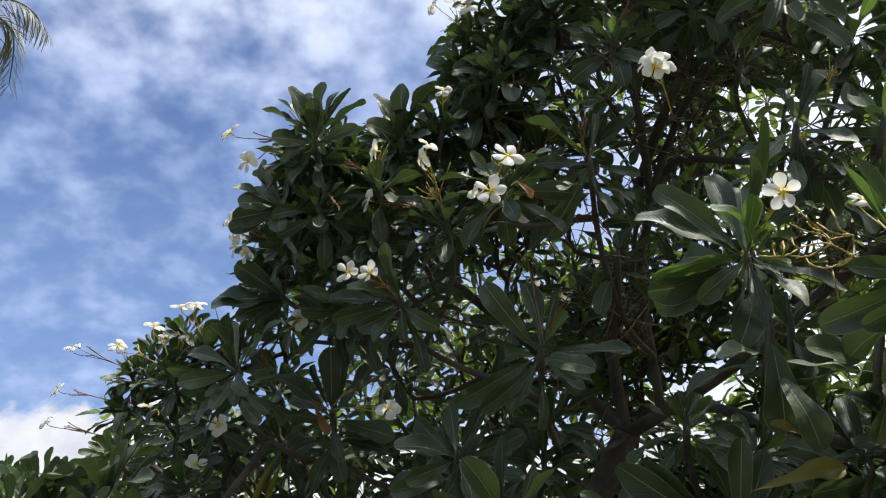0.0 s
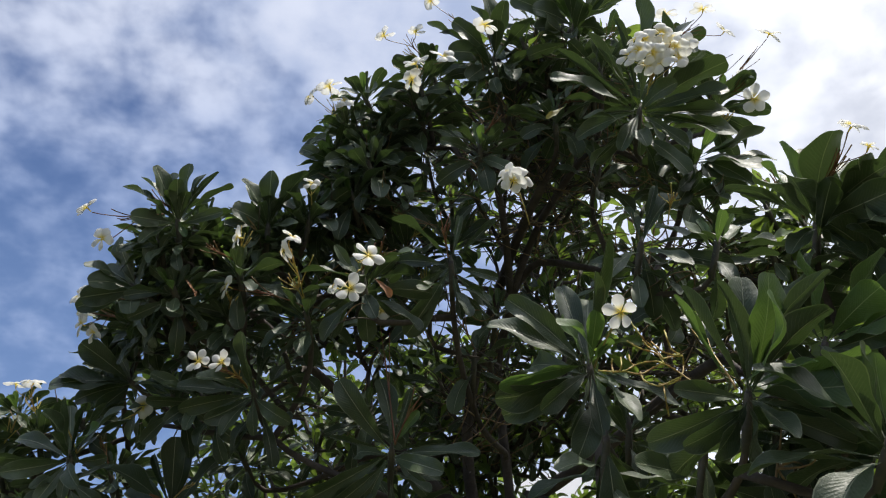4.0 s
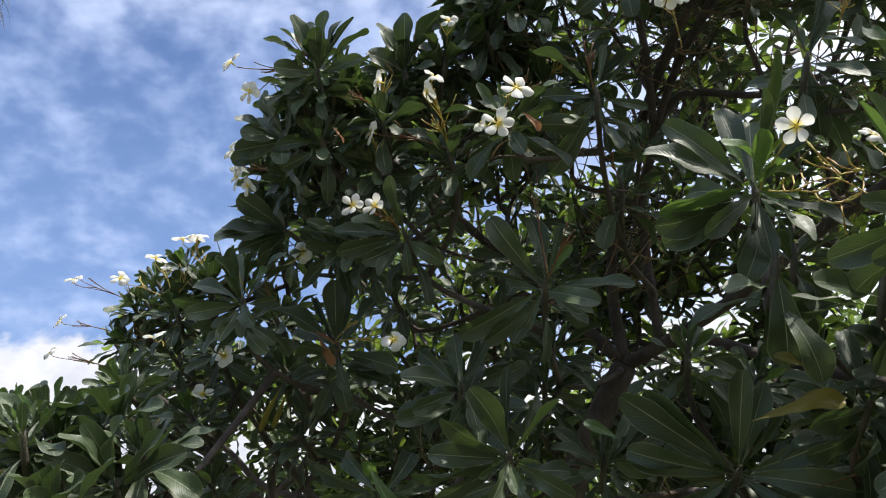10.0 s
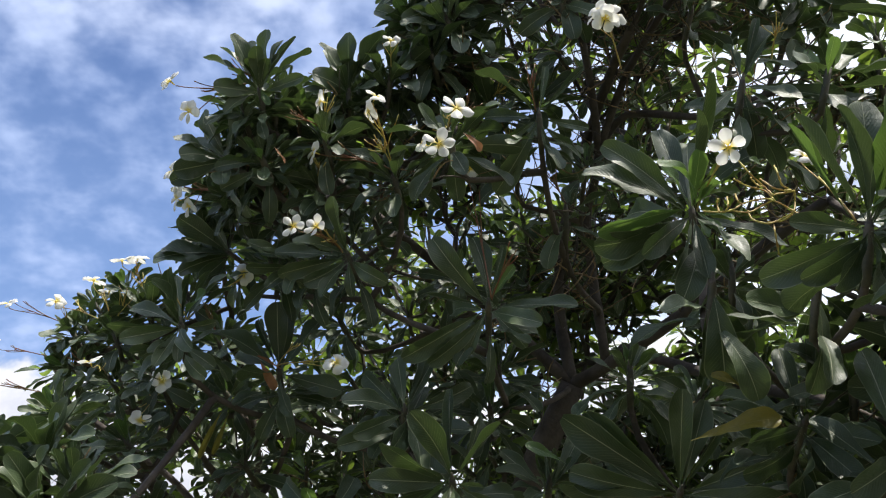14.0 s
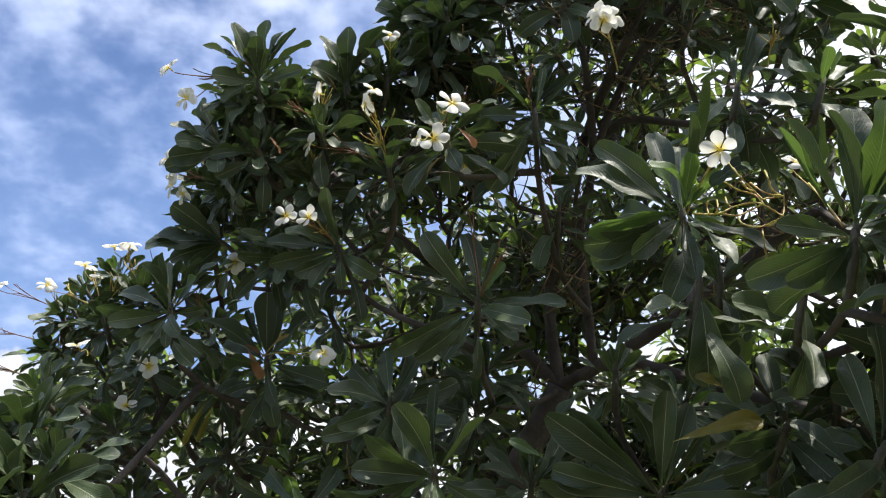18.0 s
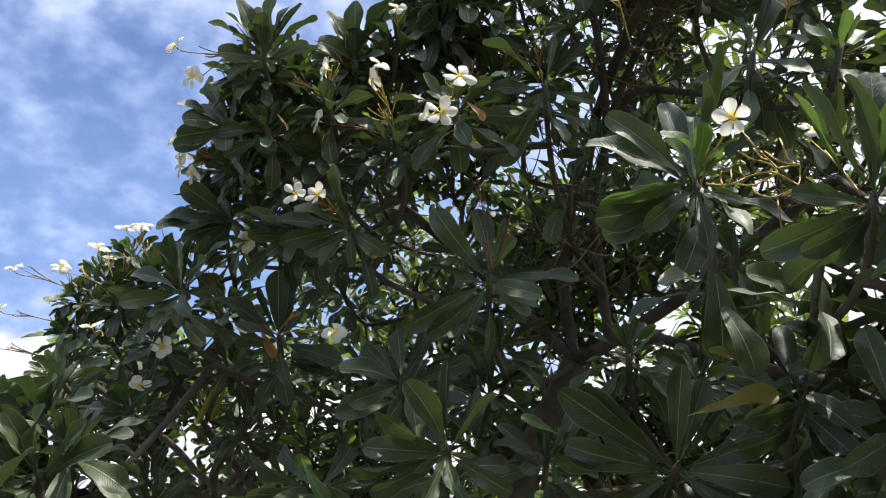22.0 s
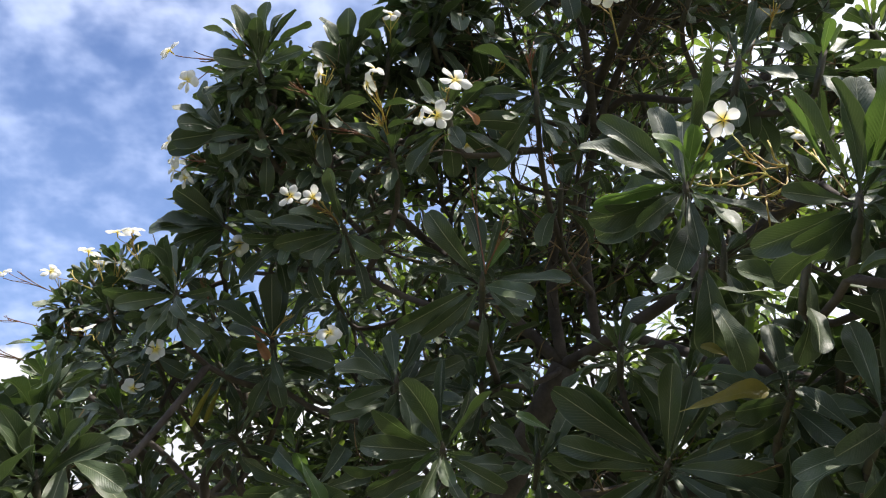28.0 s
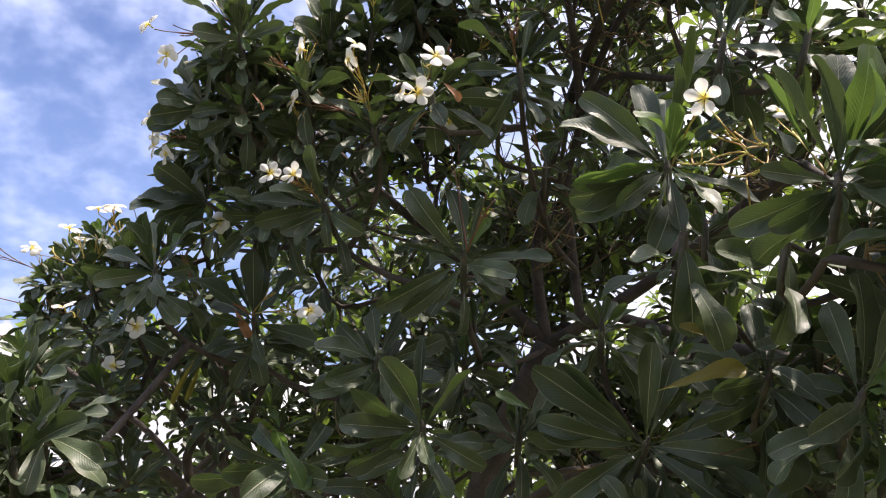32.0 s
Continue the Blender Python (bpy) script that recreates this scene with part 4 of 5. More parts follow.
TREE.shoot((-1.633, 4.342, 2.983), (-0.62, -0.15, 0.77), 28, 0.19, 779, 1.00)
TREE.shoot((-1.456, 4.260, 3.052), (-0.61, -0.18, 0.77), 28, 0.19, 786, 1.00)
TREE.shoot((-0.859, 3.530, 3.260), (-0.47, -0.41, 0.78), 28, 0.19, 793, 1.00)
TREE.shoot((-0.909, 3.713, 3.079), (-0.51, -0.37, 0.78), 28, 0.19, 800, 1.00)
TREE.shoot((-0.742, 3.312, 3.506), (-0.41, -0.45, 0.79), 28, 0.19, 807, 1.00)
TREE.shoot((-0.256, 3.776, 2.712), (-0.44, -0.50, 0.75), 28, 0.19, 814, 1.00)
TREE.shoot((-0.855, 3.919, 2.698), (-0.56, -0.35, 0.75), 28, 0.19, 821, 1.00)
TREE.shoot((-0.594, 3.838, 2.319), (-0.53, -0.43, 0.73), 28, 0.19, 828, 1.00)
TREE.shoot((0.309, 3.602, 2.880), (-0.21, -0.62, 0.76), 26, 0.22, 835, 1.00)
TREE.shoot((0.417, 3.442, 2.217), (-0.15, -0.68, 0.72), 26, 0.22, 842, 1.00)
TREE.shoot((1.188, 3.032, 2.179), (0.16, -0.67, 0.73), 26, 0.22, 849, 1.00)
TREE.shoot((-0.674, 3.170, 3.426), (-0.39, -0.48, 0.79), 28, 0.19, 856, 1.00)
TREE.shoot((-0.473, 3.184, 3.463), (-0.35, -0.50, 0.79), 28, 0.19, 863, 1.00)
TREE.shoot((-0.330, 3.289, 3.527), (-0.33, -0.50, 0.80), 28, 0.19, 870, 1.00)
TREE.shoot((-0.770, 3.300, 3.381), (-0.42, -0.45, 0.79), 28, 0.19, 877, 1.00)
TREE.shoot((-0.820, 3.486, 3.238), (-0.46, -0.42, 0.78), 28, 0.19, 884, 1.00)
TREE.shoot((-0.664, 3.271, 3.248), (-0.40, -0.47, 0.78), 28, 0.19, 891, 1.00)
TREE.shoot((-0.884, 3.541, 3.085), (-0.48, -0.41, 0.78), 28, 0.19, 898, 1.00)
TREE.shoot((-0.485, 3.206, 3.629), (-0.35, -0.49, 0.80), 28, 0.19, 905, 1.00)
TREE.shoot((-0.646, 3.108, 3.536), (-0.37, -0.48, 0.79), 28, 0.19, 912, 1.00)
TREE.shoot((-0.282, 3.298, 3.721), (-0.32, -0.50, 0.81), 28, 0.19, 919, 1.00)
TREE.shoot((-0.120, 3.313, 3.715), (-0.28, -0.52, 0.81), 28, 0.19, 926, 1.00)
TREE.shoot((-1.020, 3.824, 2.873), (-0.55, -0.34, 0.77), 28, 0.19, 933, 1.00)
TREE.shoot((-1.281, 3.886, 2.805), (-0.58, -0.29, 0.76), 28, 0.19, 940, 1.00)
TREE.shoot((-1.589, 4.136, 2.792), (-0.61, -0.21, 0.76), 28, 0.19, 947, 1.00)
TREE.shoot((-0.232, 4.666, 2.340), (-0.69, -0.18, 0.70), 28, 0.19, 954, 1.00)
TREE.shoot((-0.106, 4.916, 2.187), (-0.74, -0.01, 0.67), 28, 0.19, 961, 1.00)
TREE.shoot((-0.499, 4.723, 2.480), (-0.68, -0.11, 0.73), 28, 0.19, 968, 1.00)
TREE.shoot((1.329, 4.378, 2.364), (0.53, -0.50, 0.69), 26, 0.20, 975, 1.00)
TREE.shoot((1.152, 4.340, 2.231), (0.43, -0.62, 0.66), 26, 0.20, 982, 1.00)
TREE.shoot((-1.398, 2.856, 1.989), (-0.10, -0.31, 0.94), 28, 0.24, 989, 1.00)
TREE.shoot((-1.364, 2.643, 1.913), (-0.10, -0.31, 0.94), 28, 0.24, 996, 1.00)
TREE.shoot((-1.400, 3.085, 2.044), (-0.10, -0.31, 0.94), 28, 0.20, 1003, 1.00)
TREE.shoot((-1.305, 2.793, 1.906), (-0.10, -0.31, 0.94), 28, 0.24, 1010, 1.00)
TREE.shoot((-1.592, 2.994, 2.029), (-0.10, -0.31, 0.94), 28, 0.20, 1017, 1.00)
TREE.shoot((1.146, 2.516, 2.502), (0.00, -0.32, 0.95), 21, 0.20, 1024, 1.10)
TREE.shoot((1.360, 2.300, 2.080), (0.00, -0.32, 0.95), 21, 0.25, 1031, 1.10)
TREE.shoot((1.434, 2.095, 2.375), (0.00, -0.32, 0.95), 21, 0.25, 1038, 1.10)
TREE.shoot((1.575, 2.005, 2.359), (0.00, -0.32, 0.95), 21, 0.25, 1045, 1.10)
TREE.shoot((0.840, 2.780, 2.230), (0.00, -0.32, 0.95), 21, 0.20, 1052, 1.10)
TREE.posed_shoot((0.929, 2.178, 2.338), (0.05, -0.35, 0.93), [(0.93, 2.34, 2.09, "grown"), (0.94, 2.24, 2.04, "broad"), (1.06, 2.35, 2.13, "broad"), (1.06, 2.43, 2.23, "broad"), (0.94, 2.47, 2.29, "grown")], 1901, 4)
TREE.posed_shoot((1.157, 2.030, 2.273), (0.10, -0.35, 0.93), [(1.09, 2.06, 1.98, "grown"), (1.28, 2.27, 2.14, "grown"), (1.23, 2.31, 2.20, "grown"), (1.37, 2.23, 2.19, "grown")], 1902, 4)
TREE.shoot((0.166, 3.047, 3.735), (-0.30, -0.55, 0.78), 26, 0.24, 1059, 1.10)
TREE.shoot((0.043, 3.181, 3.740), (-0.30, -0.55, 0.78), 26, 0.24, 1066, 1.10)
TREE.shoot((0.205, 3.321, 3.709), (-0.30, -0.55, 0.78), 26, 0.24, 1080, 1.10)
TREE.shoot((0.098, 3.149, 3.964), (-0.30, -0.55, 0.78), 26, 0.24, 1101, 1.10)
TREE.shoot((0.239, 2.959, 3.846), (-0.30, -0.55, 0.78), 26, 0.24, 1108, 1.10)
TREE.shoot((-0.621, 2.952, 3.399), (-0.25, -0.30, 0.92), 26, 0.17, 1200, 0.80)
TREE.shoot((-0.481, 3.004, 3.460), (0.05, -0.30, 0.95), 26, 0.17, 1207, 0.80)
TREE.shoot((-0.272, 3.116, 3.518), (-0.1, -0.25, 0.96), 24, 0.17, 1214, 0.80)
TREE.shoot((-0.102, 3.163, 3.560), (0.1, -0.25, 0.96), 24, 0.17, 1221, 0.80)
TREE.shoot((-0.395, 3.079, 3.456), (0.0, -0.35, 0.94), 24, 0.17, 1228, 0.90)
TREE.shoot((0.201, 3.055, 4.339), (-0.45, -0.35, 0.82), 28, 0.21, 1235, 1.00)
TREE.shoot((0.343, 3.036, 4.196), (-0.35, -0.45, 0.82), 28, 0.21, 1242, 1.00)
TREE.shoot((0.128, 3.130, 4.176), (-0.55, -0.35, 0.75), 28, 0.20, 1249, 1.00)
TREE.shoot((0.269, 3.099, 4.045), (-0.35, -0.55, 0.75), 28, 0.20, 1256, 1.05)
TREE.shoot((0.068, 3.178, 4.032), (-0.65, -0.25, 0.71), 28, 0.19, 1263, 1.00)
TREE.shoot((0.471, 2.950, 4.355), (-0.3, -0.35, 0.88), 26, 0.21, 1270, 1.00)


# inner crown: centre, radii, number of shoots, leaf length, share of leaves painted sunlit
MASSES = [
    ((1.36, 3.93, 4.71), (1.02, 0.86, 0.86), 44, 0.21, 0.35),
    ((-0.62, 4.42, 3.62), (0.48, 0.64, 0.64), 24, 0.21, 0.35),
    ((2.50, 3.41, 3.59), (0.70, 0.86, 0.48), 12, 0.21, 0.35),
    ((1.83, 4.23, 3.37), (0.96, 0.75, 0.48), 14, 0.21, 0.35),
    ((0.22, 5.22, 3.18), (1.18, 0.86, 0.91), 44, 0.21, 0.35),
    ((-1.70, 5.24, 2.57), (0.64, 0.54, 0.45), 36, 0.21, 0.35),
    ((-0.47, 5.34, 2.03), (1.18, 0.64, 0.37), 36, 0.21, 0.35),
    ((1.84, 4.27, 1.87), (0.96, 0.64, 0.43), 44, 0.21, 0.35),
    ((1.07, 4.71, 3.29), (0.54, 0.43, 0.54), 34, 0.21, 0.35),
    ((2.00, 4.54, 2.88), (0.75, 0.43, 0.43), 24, 0.21, 0.35),
    ((1.17, 4.73, 2.28), (0.96, 0.54, 0.32), 40, 0.21, 0.35),
    ((1.69, 4.32, 4.61), (0.96, 0.54, 0.64), 14, 0.21, 0.35),
    ((2.66, 3.21, 2.69), (0.64, 0.86, 0.96), 28, 0.21, 0.35),
    ((0.34, 6.11, 3.57), (1.60, 0.54, 1.02), 90, 0.19, 0.75),
    ((2.20, 5.03, 4.03), (1.28, 0.54, 0.64), 32, 0.19, 0.75),
    ((1.82, 4.74, 4.92), (0.91, 0.43, 0.75), 18, 0.19, 0.60),
    ((1.85, 5.26, 3.66), (1.28, 0.43, 0.54), 34, 0.19, 0.70),
    ((2.61, 4.12, 3.75), (0.96, 0.54, 0.54), 24, 0.20, 0.60),
    ((-0.78, 5.46, 2.42), (1.07, 0.43, 0.43), 40, 0.20, 0.40),
    ((2.34, 3.16, 3.75), (0.48, 0.32, 0.30), 14, 0.20, 0.20),
    ((0.01, 4.30, 3.88), (0.75, 0.32, 0.41), 40, 0.20, 0.15),
    ((2.39, 4.26, 2.30), (0.59, 0.43, 0.28), 34, 0.20, 0.50),
    # unseen crown mass right of the view, added to shade the lower shoots
    ((2.08, 2.15, 2.15), (0.54, 0.75, 0.86), 34, 0.21, 0.30),
    ((1.59, 5.69, 2.76), (0.43, 0.32, 0.32), 14, 0.20, 0.60),
    ((0.48, 6.12, 1.84), (2.46, 0.54, 0.43), 66, 0.20, 0.60),
    ((2.56, 4.76, 1.85), (0.96, 0.54, 0.54), 48, 0.20, 0.50),
    ((1.52, 3.76, 4.89), (0.80, 0.43, 0.43), 38, 0.20, 0.10),
    ((1.27, 3.18, 4.79), (0.48, 0.27, 0.24), 20, 0.20, 0.10),
]


# crown openings laid along camera sight lines so sky shows: from, to, radius
OPENINGS = [
    ((1.16, 3.24, 2.44), (2.62, 7.32, 3.63), 0.24),
    ((1.59, 3.05, 2.44), (3.60, 6.89, 3.63), 0.19),
    ((0.20, 3.24, 2.96), (0.52, 7.35, 4.74), 0.14),
    ((-0.56, 3.48, 1.98), (-1.19, 7.90, 2.50), 0.14),
    ((-0.85, 3.42, 1.94), (-1.85, 7.78, 2.42), 0.14),
    ((-0.93, 3.41, 1.81), (-2.05, 7.76, 2.12), 0.14),
    ((-0.36, 3.47, 2.17), (-0.76, 7.88, 2.95), 0.14),
    ((-0.21, 3.47, 2.22), (-0.41, 7.89, 3.06), 0.14),
    ((0.39, 3.45, 2.26), (0.94, 7.81, 3.14), 0.13),
    ((0.85, 3.34, 2.30), (2.00, 7.58, 3.24), 0.13),
    ((-0.21, 3.37, 2.61), (-0.43, 7.66, 3.95), 0.09),
    ((-1.07, 3.34, 2.15), (-2.36, 7.58, 2.90), 0.13),
]


def in_opening(p):
    for a, b, radius in OPENINGS:
        a, b = Vector(a), Vector(b)
        t = min(1.0, max(0.0, (p - a).dot(b - a) / (b - a).length_squared))
        if (p - a.lerp(b, t)).length < radius:
            return True
    return False


def fill_crown():
    """Leafy shoots inside the crown and on its far side, spread through its masses."""
    rnd = random.Random(77)
    taken = [t for t, _ in TREE.tips]
    pieces, tips = [], []
    for centre, radii, count, size, fresh in MASSES:
        c = Vector(centre)
        made = tries = 0
        while made < count and tries < 4000:
            tries += 1
            q = Vector([rnd.gauss(0, 1) for _ in range(3)]).normalized() * rnd.random() ** 0.4
            p = c + Vector((q.x * radii[0], q.y * radii[1], q.z * radii[2]))
            if in_opening(p) or min((p - o).length for o in taken) < 0.17:
                continue
            d = Vector((q.x * 0.7 + rnd.uniform(-0.3, 0.3), q.y * 0.7 + rnd.uniform(-0.3, 0.3), 0.8))
            taken.append(p)
            tips.append((p, d.normalized(), size, fresh))
            made += 1
    for p, d, size, fresh in tips:
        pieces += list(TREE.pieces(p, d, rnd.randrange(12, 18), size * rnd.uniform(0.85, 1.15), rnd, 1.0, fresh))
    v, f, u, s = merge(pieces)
    sub("inner_foliage", mesh_from("inner_foliage", v, f, u, (LEAF, LEAF_LIT, STEM), s), TREE.root, label="leaves inside the crown, some in a sunlit tone", kind="stuff")
    return [q[:2] for q in tips]


TREE.grow(TREE.tips + fill_crown(), random.Random(5))


def bare_twigs(count, seed, low, high):
    """Dry forked twigs left inside the crown, in the part of it between two corners."""
    rnd = random.Random(seed)
    pieces = []
    inside = [p for p in TREE.nodes if all(a < c < b for a, c, b in zip(low, p, high))]
    for _ in range(count):
        at = rnd.choice(inside)
        for fork in range(rnd.randrange(2, 5)):
            way = Vector((rnd.uniform(-1, 1), rnd.uniform(-1, 1), rnd.uniform(-0.6, 1))).normalized() * rnd.uniform(0.10, 0.30)
            bend = Vector([rnd.uniform(-0.08, 0.08) for _ in range(3)])
            line = hermite(at, at + way, way * 0.6 + bend, way - bend * 2, 5)
            v, f = tube(line, [0.0040 - 0.0005 * k for k in range(6)], 5, 0.2, fork)
            pieces.append((np.array(v), f, np.zeros((len(v), 2)), 0 if rnd.random() < 0.5 else 1))
            at = line[rnd.randrange(2, 5)] if fork == 0 else at
    v, f, u, s = merge(pieces)
    sub("brushwood", mesh_from("brushwood", v, f, u, (BARK, STALK_DRY), s), TREE.root, label="dry bare twigs inside the crown", kind="stuff")


bare_twigs(560, 19, (-3, 0, 0), (4, 7, 6))
bare_twigs(420, 20, (0.2, 2.3, 2.7), (2.2, 4.1, 4.6))


# ---- blossom ----
def petal_stock():
    out = []
    for k in range(4):
        v, f, u = sheet(1.0, 0.68 + 0.065 * k, 0.5 + 0.38 * k, -0.05, 0.05, 400 + k, 6, 9, petiole=0.02, widest=1.5, blunt=0.58, curl=0.32)
        out.append(mesh_from("petal", v, f, u, (PETAL,)))
    return out


PETALS = petal_stock()
tv, tf = tube([(0, 0, -0.022), (0, 0, -0.008), (0, 0, 0.002)], [0.0022, 0.0032, 0.0056], 8)
TUBE_MESH = mesh_from("flower_tube", tv, tf, np.full((len(tv), 2), 0.12), (PETAL,))


def flower(place, facing, size, seed, open_wide=False):
    """A five-petalled pinwheel; it sits on a short tube."""
    rnd = random.Random(seed)
    place, facing = Vector(place), Vector(facing).normalized()
    m = Matrix.Translation(place) @ facing.to_track_quat("Z", "Y").to_matrix().to_4x4() @ pose(0, 0, 0, 0, 0, rnd.uniform(0, 360))
    base = sub("flower", TUBE_MESH, TREE.root, m)
    k = 0 if open_wide else rnd.randrange(1, 4)
    for i in range(5):
        a = i * 72 + rnd.uniform(-5, 5)
        tilt = rnd.uniform(8, 46)
        sub("petal", PETALS[k], base, pose(0, 0, 0, 0, 0, a) @ pose(0, 0.003, 0, tilt, 24, 0) @ Matrix.Scale(size * 0.57 * rnd.uniform(0.94, 1.06), 4))


def spray(root, ends, seed, stubs=4, mat=None):
    """Branching flower stalks from a stem tip to the flowers, with knobbly bare ends left by fallen ones."""
    rnd = random.Random(seed)
    root = Vector(root)
    pieces = []
    ends = [Vector(p) for p in ends]
    mid = sum(ends, Vector()) / len(ends)
    hub = root.lerp(mid, 0.62) + Vector((0, 0, 0.02))
    main = hermite(root, hub, (hub - root) * 0.6 + Vector((0, 0, 0.05)), hub - root, 6)
    v, f = tube(main, [0.0032 - 0.00014 * k for k in range(7)], 6, 0.12, seed)
    pieces.append((np.array(v), f, np.zeros((len(v), 2)), 0))
    ahead = (hub - root).normalized()
    forks = ends + [hub + (ahead * 0.9 + Vector((rnd.uniform(-1, 1), rnd.uniform(-1, 1), rnd.uniform(-0.7, 0.9))) * 0.6).normalized() * rnd.uniform(0.04, 0.10) for _ in range(stubs)]
    for e in forks:
        s = main[rnd.randrange(3, 7)]
        way = e - s
        line = hermite(s, e, (hub - root).normalized() * way.length * 0.8, way * 0.7 + Vector((0, 0, 0.03)), 5)
        v, f = tube(line, [0.0022, 0.002, 0.0019, 0.0018, 0.0018, 0.0022], 5, 0.2, seed)
        pieces.append((np.array(v), f, np.zeros((len(v), 2)), 0))
    v, f, u, s = merge(pieces)
    sub("flower_stalk", mesh_from("flower_stalk", v, f, u, (mat or STALK,), s), TREE.root)


def stalk_net(lines):
    """The knobbly, much forked flower stalks between the two nearest shoots."""
    pieces = []
    for k, line in enumerate(lines):
        pts = [Vector(p) for p in line]
        path = []
        for i in range(len(pts) - 1):
            d0 = (pts[min(i + 1, len(pts) - 1)] - pts[max(i - 1, 0)]) * 0.5
            d1 = (pts[min(i + 2, len(pts) - 1)] - pts[i]) * 0.5
            path += hermite(pts[i], pts[i + 1], d0, d1, 6)[:-1]
        path.append(pts[-1])
        v, f = tube(path, [0.0021 + 0.0012 * (j % 3 == 0) for j in range(len(path))], 7, 0.22, k)
        pieces.append((np.array(v), f, np.zeros((len(v), 2)), 0))
    v, f, u, s = merge(pieces)
    sub("flower_stalk", mesh_from("flower_stalk", v, f, u, (STALK,), s), TREE.root, label="knobbly yellow-green flower stalks")


flower((0.883, 1.844, 2.574), (-0.55, -0.68, -0.48), 0.087, 500, True)
spray((0.957, 2.287, 2.592), [(0.897, 1.862, 2.579)], 901, 2, STALK)
flower((1.198, 2.042, 2.657), (0.09, -0.85, 0.52), 0.080, 501)
spray((1.163, 1.817, 2.354), [(1.196, 2.061, 2.645)], 902, 1, STALK)
flower((0.210, 2.268, 2.945), (0.27, -0.93, 0.27), 0.098, 502, True)
spray((0.214, 2.678, 3.111), [(0.204, 2.292, 2.938)], 903, 4, STALK)
flower((0.158, 2.383, 2.877), (0.18, -0.96, 0.20), 0.098, 503, True)
flower((0.105, 2.435, 2.910), (-0.89, -0.31, 0.33), 0.054, 504)
spray((0.214, 2.678, 3.111), [(0.153, 2.407, 2.873), (0.127, 2.443, 2.901)], 905, 3, STALK)
flower((-0.273, 2.775, 2.747), (-0.50, -0.85, -0.02), 0.080, 505, True)
flower((-0.355, 2.768, 2.745), (-0.25, -0.95, 0.05), 0.080, 506, True)
spray((-0.189, 2.998, 2.733), [(-0.256, 2.791, 2.736), (-0.339, 2.785, 2.734)], 907, 5, STALK_RED)
flower((-0.592, 3.134, 2.693), (-0.25, -0.97, -0.00), 0.092, 507)
spray((-0.786, 3.083, 2.487), [(-0.586, 3.158, 2.693)], 908, 2, STALK)
flower((-0.201, 2.942, 2.280), (0.06, -0.87, 0.48), 0.092, 508)
spray((-0.467, 3.323, 2.359), [(-0.202, 2.964, 2.269)], 909, 3, STALK)
flower((-0.920, 3.306, 2.301), (0.56, -0.82, 0.12), 0.092, 509)
spray((-1.063, 3.877, 2.376), [(-0.934, 3.327, 2.298)], 910, 3, STALK)
flower((-1.022, 3.428, 2.166), (0.10, -0.32, -0.94), 0.092, 510)
spray((-1.063, 3.877, 2.376), [(-1.025, 3.436, 2.191)], 911, 2, STALK)
flower((-1.255, 3.425, 2.411), (-0.33, -0.31, 0.89), 0.092, 511)
spray((-1.380, 3.986, 2.488), [(-1.247, 3.433, 2.388)], 912, 3, STALK)
flower((-1.929, 4.046, 2.868), (-0.17, -0.40, 0.90), 0.092, 512)
spray((-1.657, 4.159, 2.778), [(-1.924, 4.055, 2.845)], 913, 4, STALK_RED)
flower((-2.081, 4.285, 2.712), (-0.69, -0.54, 0.49), 0.092, 513)
spray((-1.682, 4.199, 2.603), [(-2.064, 4.299, 2.699)], 914, 5, STALK_RED)
flower((-2.118, 4.311, 2.545), (-0.51, -0.46, 0.73), 0.098, 514)
spray((-1.677, 4.245, 2.416), [(-2.106, 4.323, 2.526)], 915, 6, STALK_RED)
flower((-1.642, 3.917, 2.838), (0.31, -0.75, 0.58), 0.092, 515)
spray((-1.325, 3.836, 2.679), [(-1.650, 3.935, 2.823)], 916, 2, STALK)
flower((-1.287, 3.736, 2.979), (-0.11, -0.19, 0.97), 0.098, 516)
flower((-1.218, 3.750, 3.000), (0.13, -0.11, 0.99), 0.108, 517)
spray((-1.171, 3.841, 2.812), [(-1.285, 3.741, 2.955), (-1.220, 3.752, 2.975)], 918, 3, STALK)
flower((-1.443, 3.836, 2.914), (0.08, -0.21, 0.97), 0.108, 518)
flower((-1.340, 3.771, 2.839), (0.08, -0.21, 0.97), 0.086, 519)
spray((-1.325, 3.836, 2.679), [(-1.446, 3.842, 2.890), (-1.341, 3.775, 2.815)], 920, 4, STALK)
flower((-0.879, 2.837, 3.404), (-0.73, -0.48, 0.48), 0.092, 520)
flower((-0.789, 2.819, 3.253), (-0.58, -0.79, -0.20), 0.092, 521)
spray((-0.528, 2.924, 3.458), [(-0.859, 2.850, 3.391), (-0.774, 2.838, 3.258)], 922, 5, STALK_RED)
flower((-0.945, 3.214, 3.200), (-0.76, -0.50, 0.41), 0.092, 522)
flower((-0.923, 3.248, 3.147), (-0.84, -0.54, -0.02), 0.086, 523)
flower((-0.930, 3.274, 3.089), (-0.82, -0.58, -0.02), 0.092, 524)
flower((-0.880, 3.298, 3.067), (-0.66, -0.58, -0.49), 0.086, 525)
spray((-0.718, 3.273, 3.107), [(-0.926, 3.227, 3.190), (-0.903, 3.261, 3.147), (-0.910, 3.289, 3.089), (-0.862, 3.312, 3.078)], 926, 4, STALK_RED)
flower((-0.271, 2.758, 3.266), (-0.92, -0.36, -0.17), 0.086, 526)
spray((-0.275, 2.923, 3.237), [(-0.248, 2.767, 3.270)], 927, 4, STALK)
flower((-0.054, 2.555, 3.166), (0.44, -0.48, 0.76), 0.076, 527)
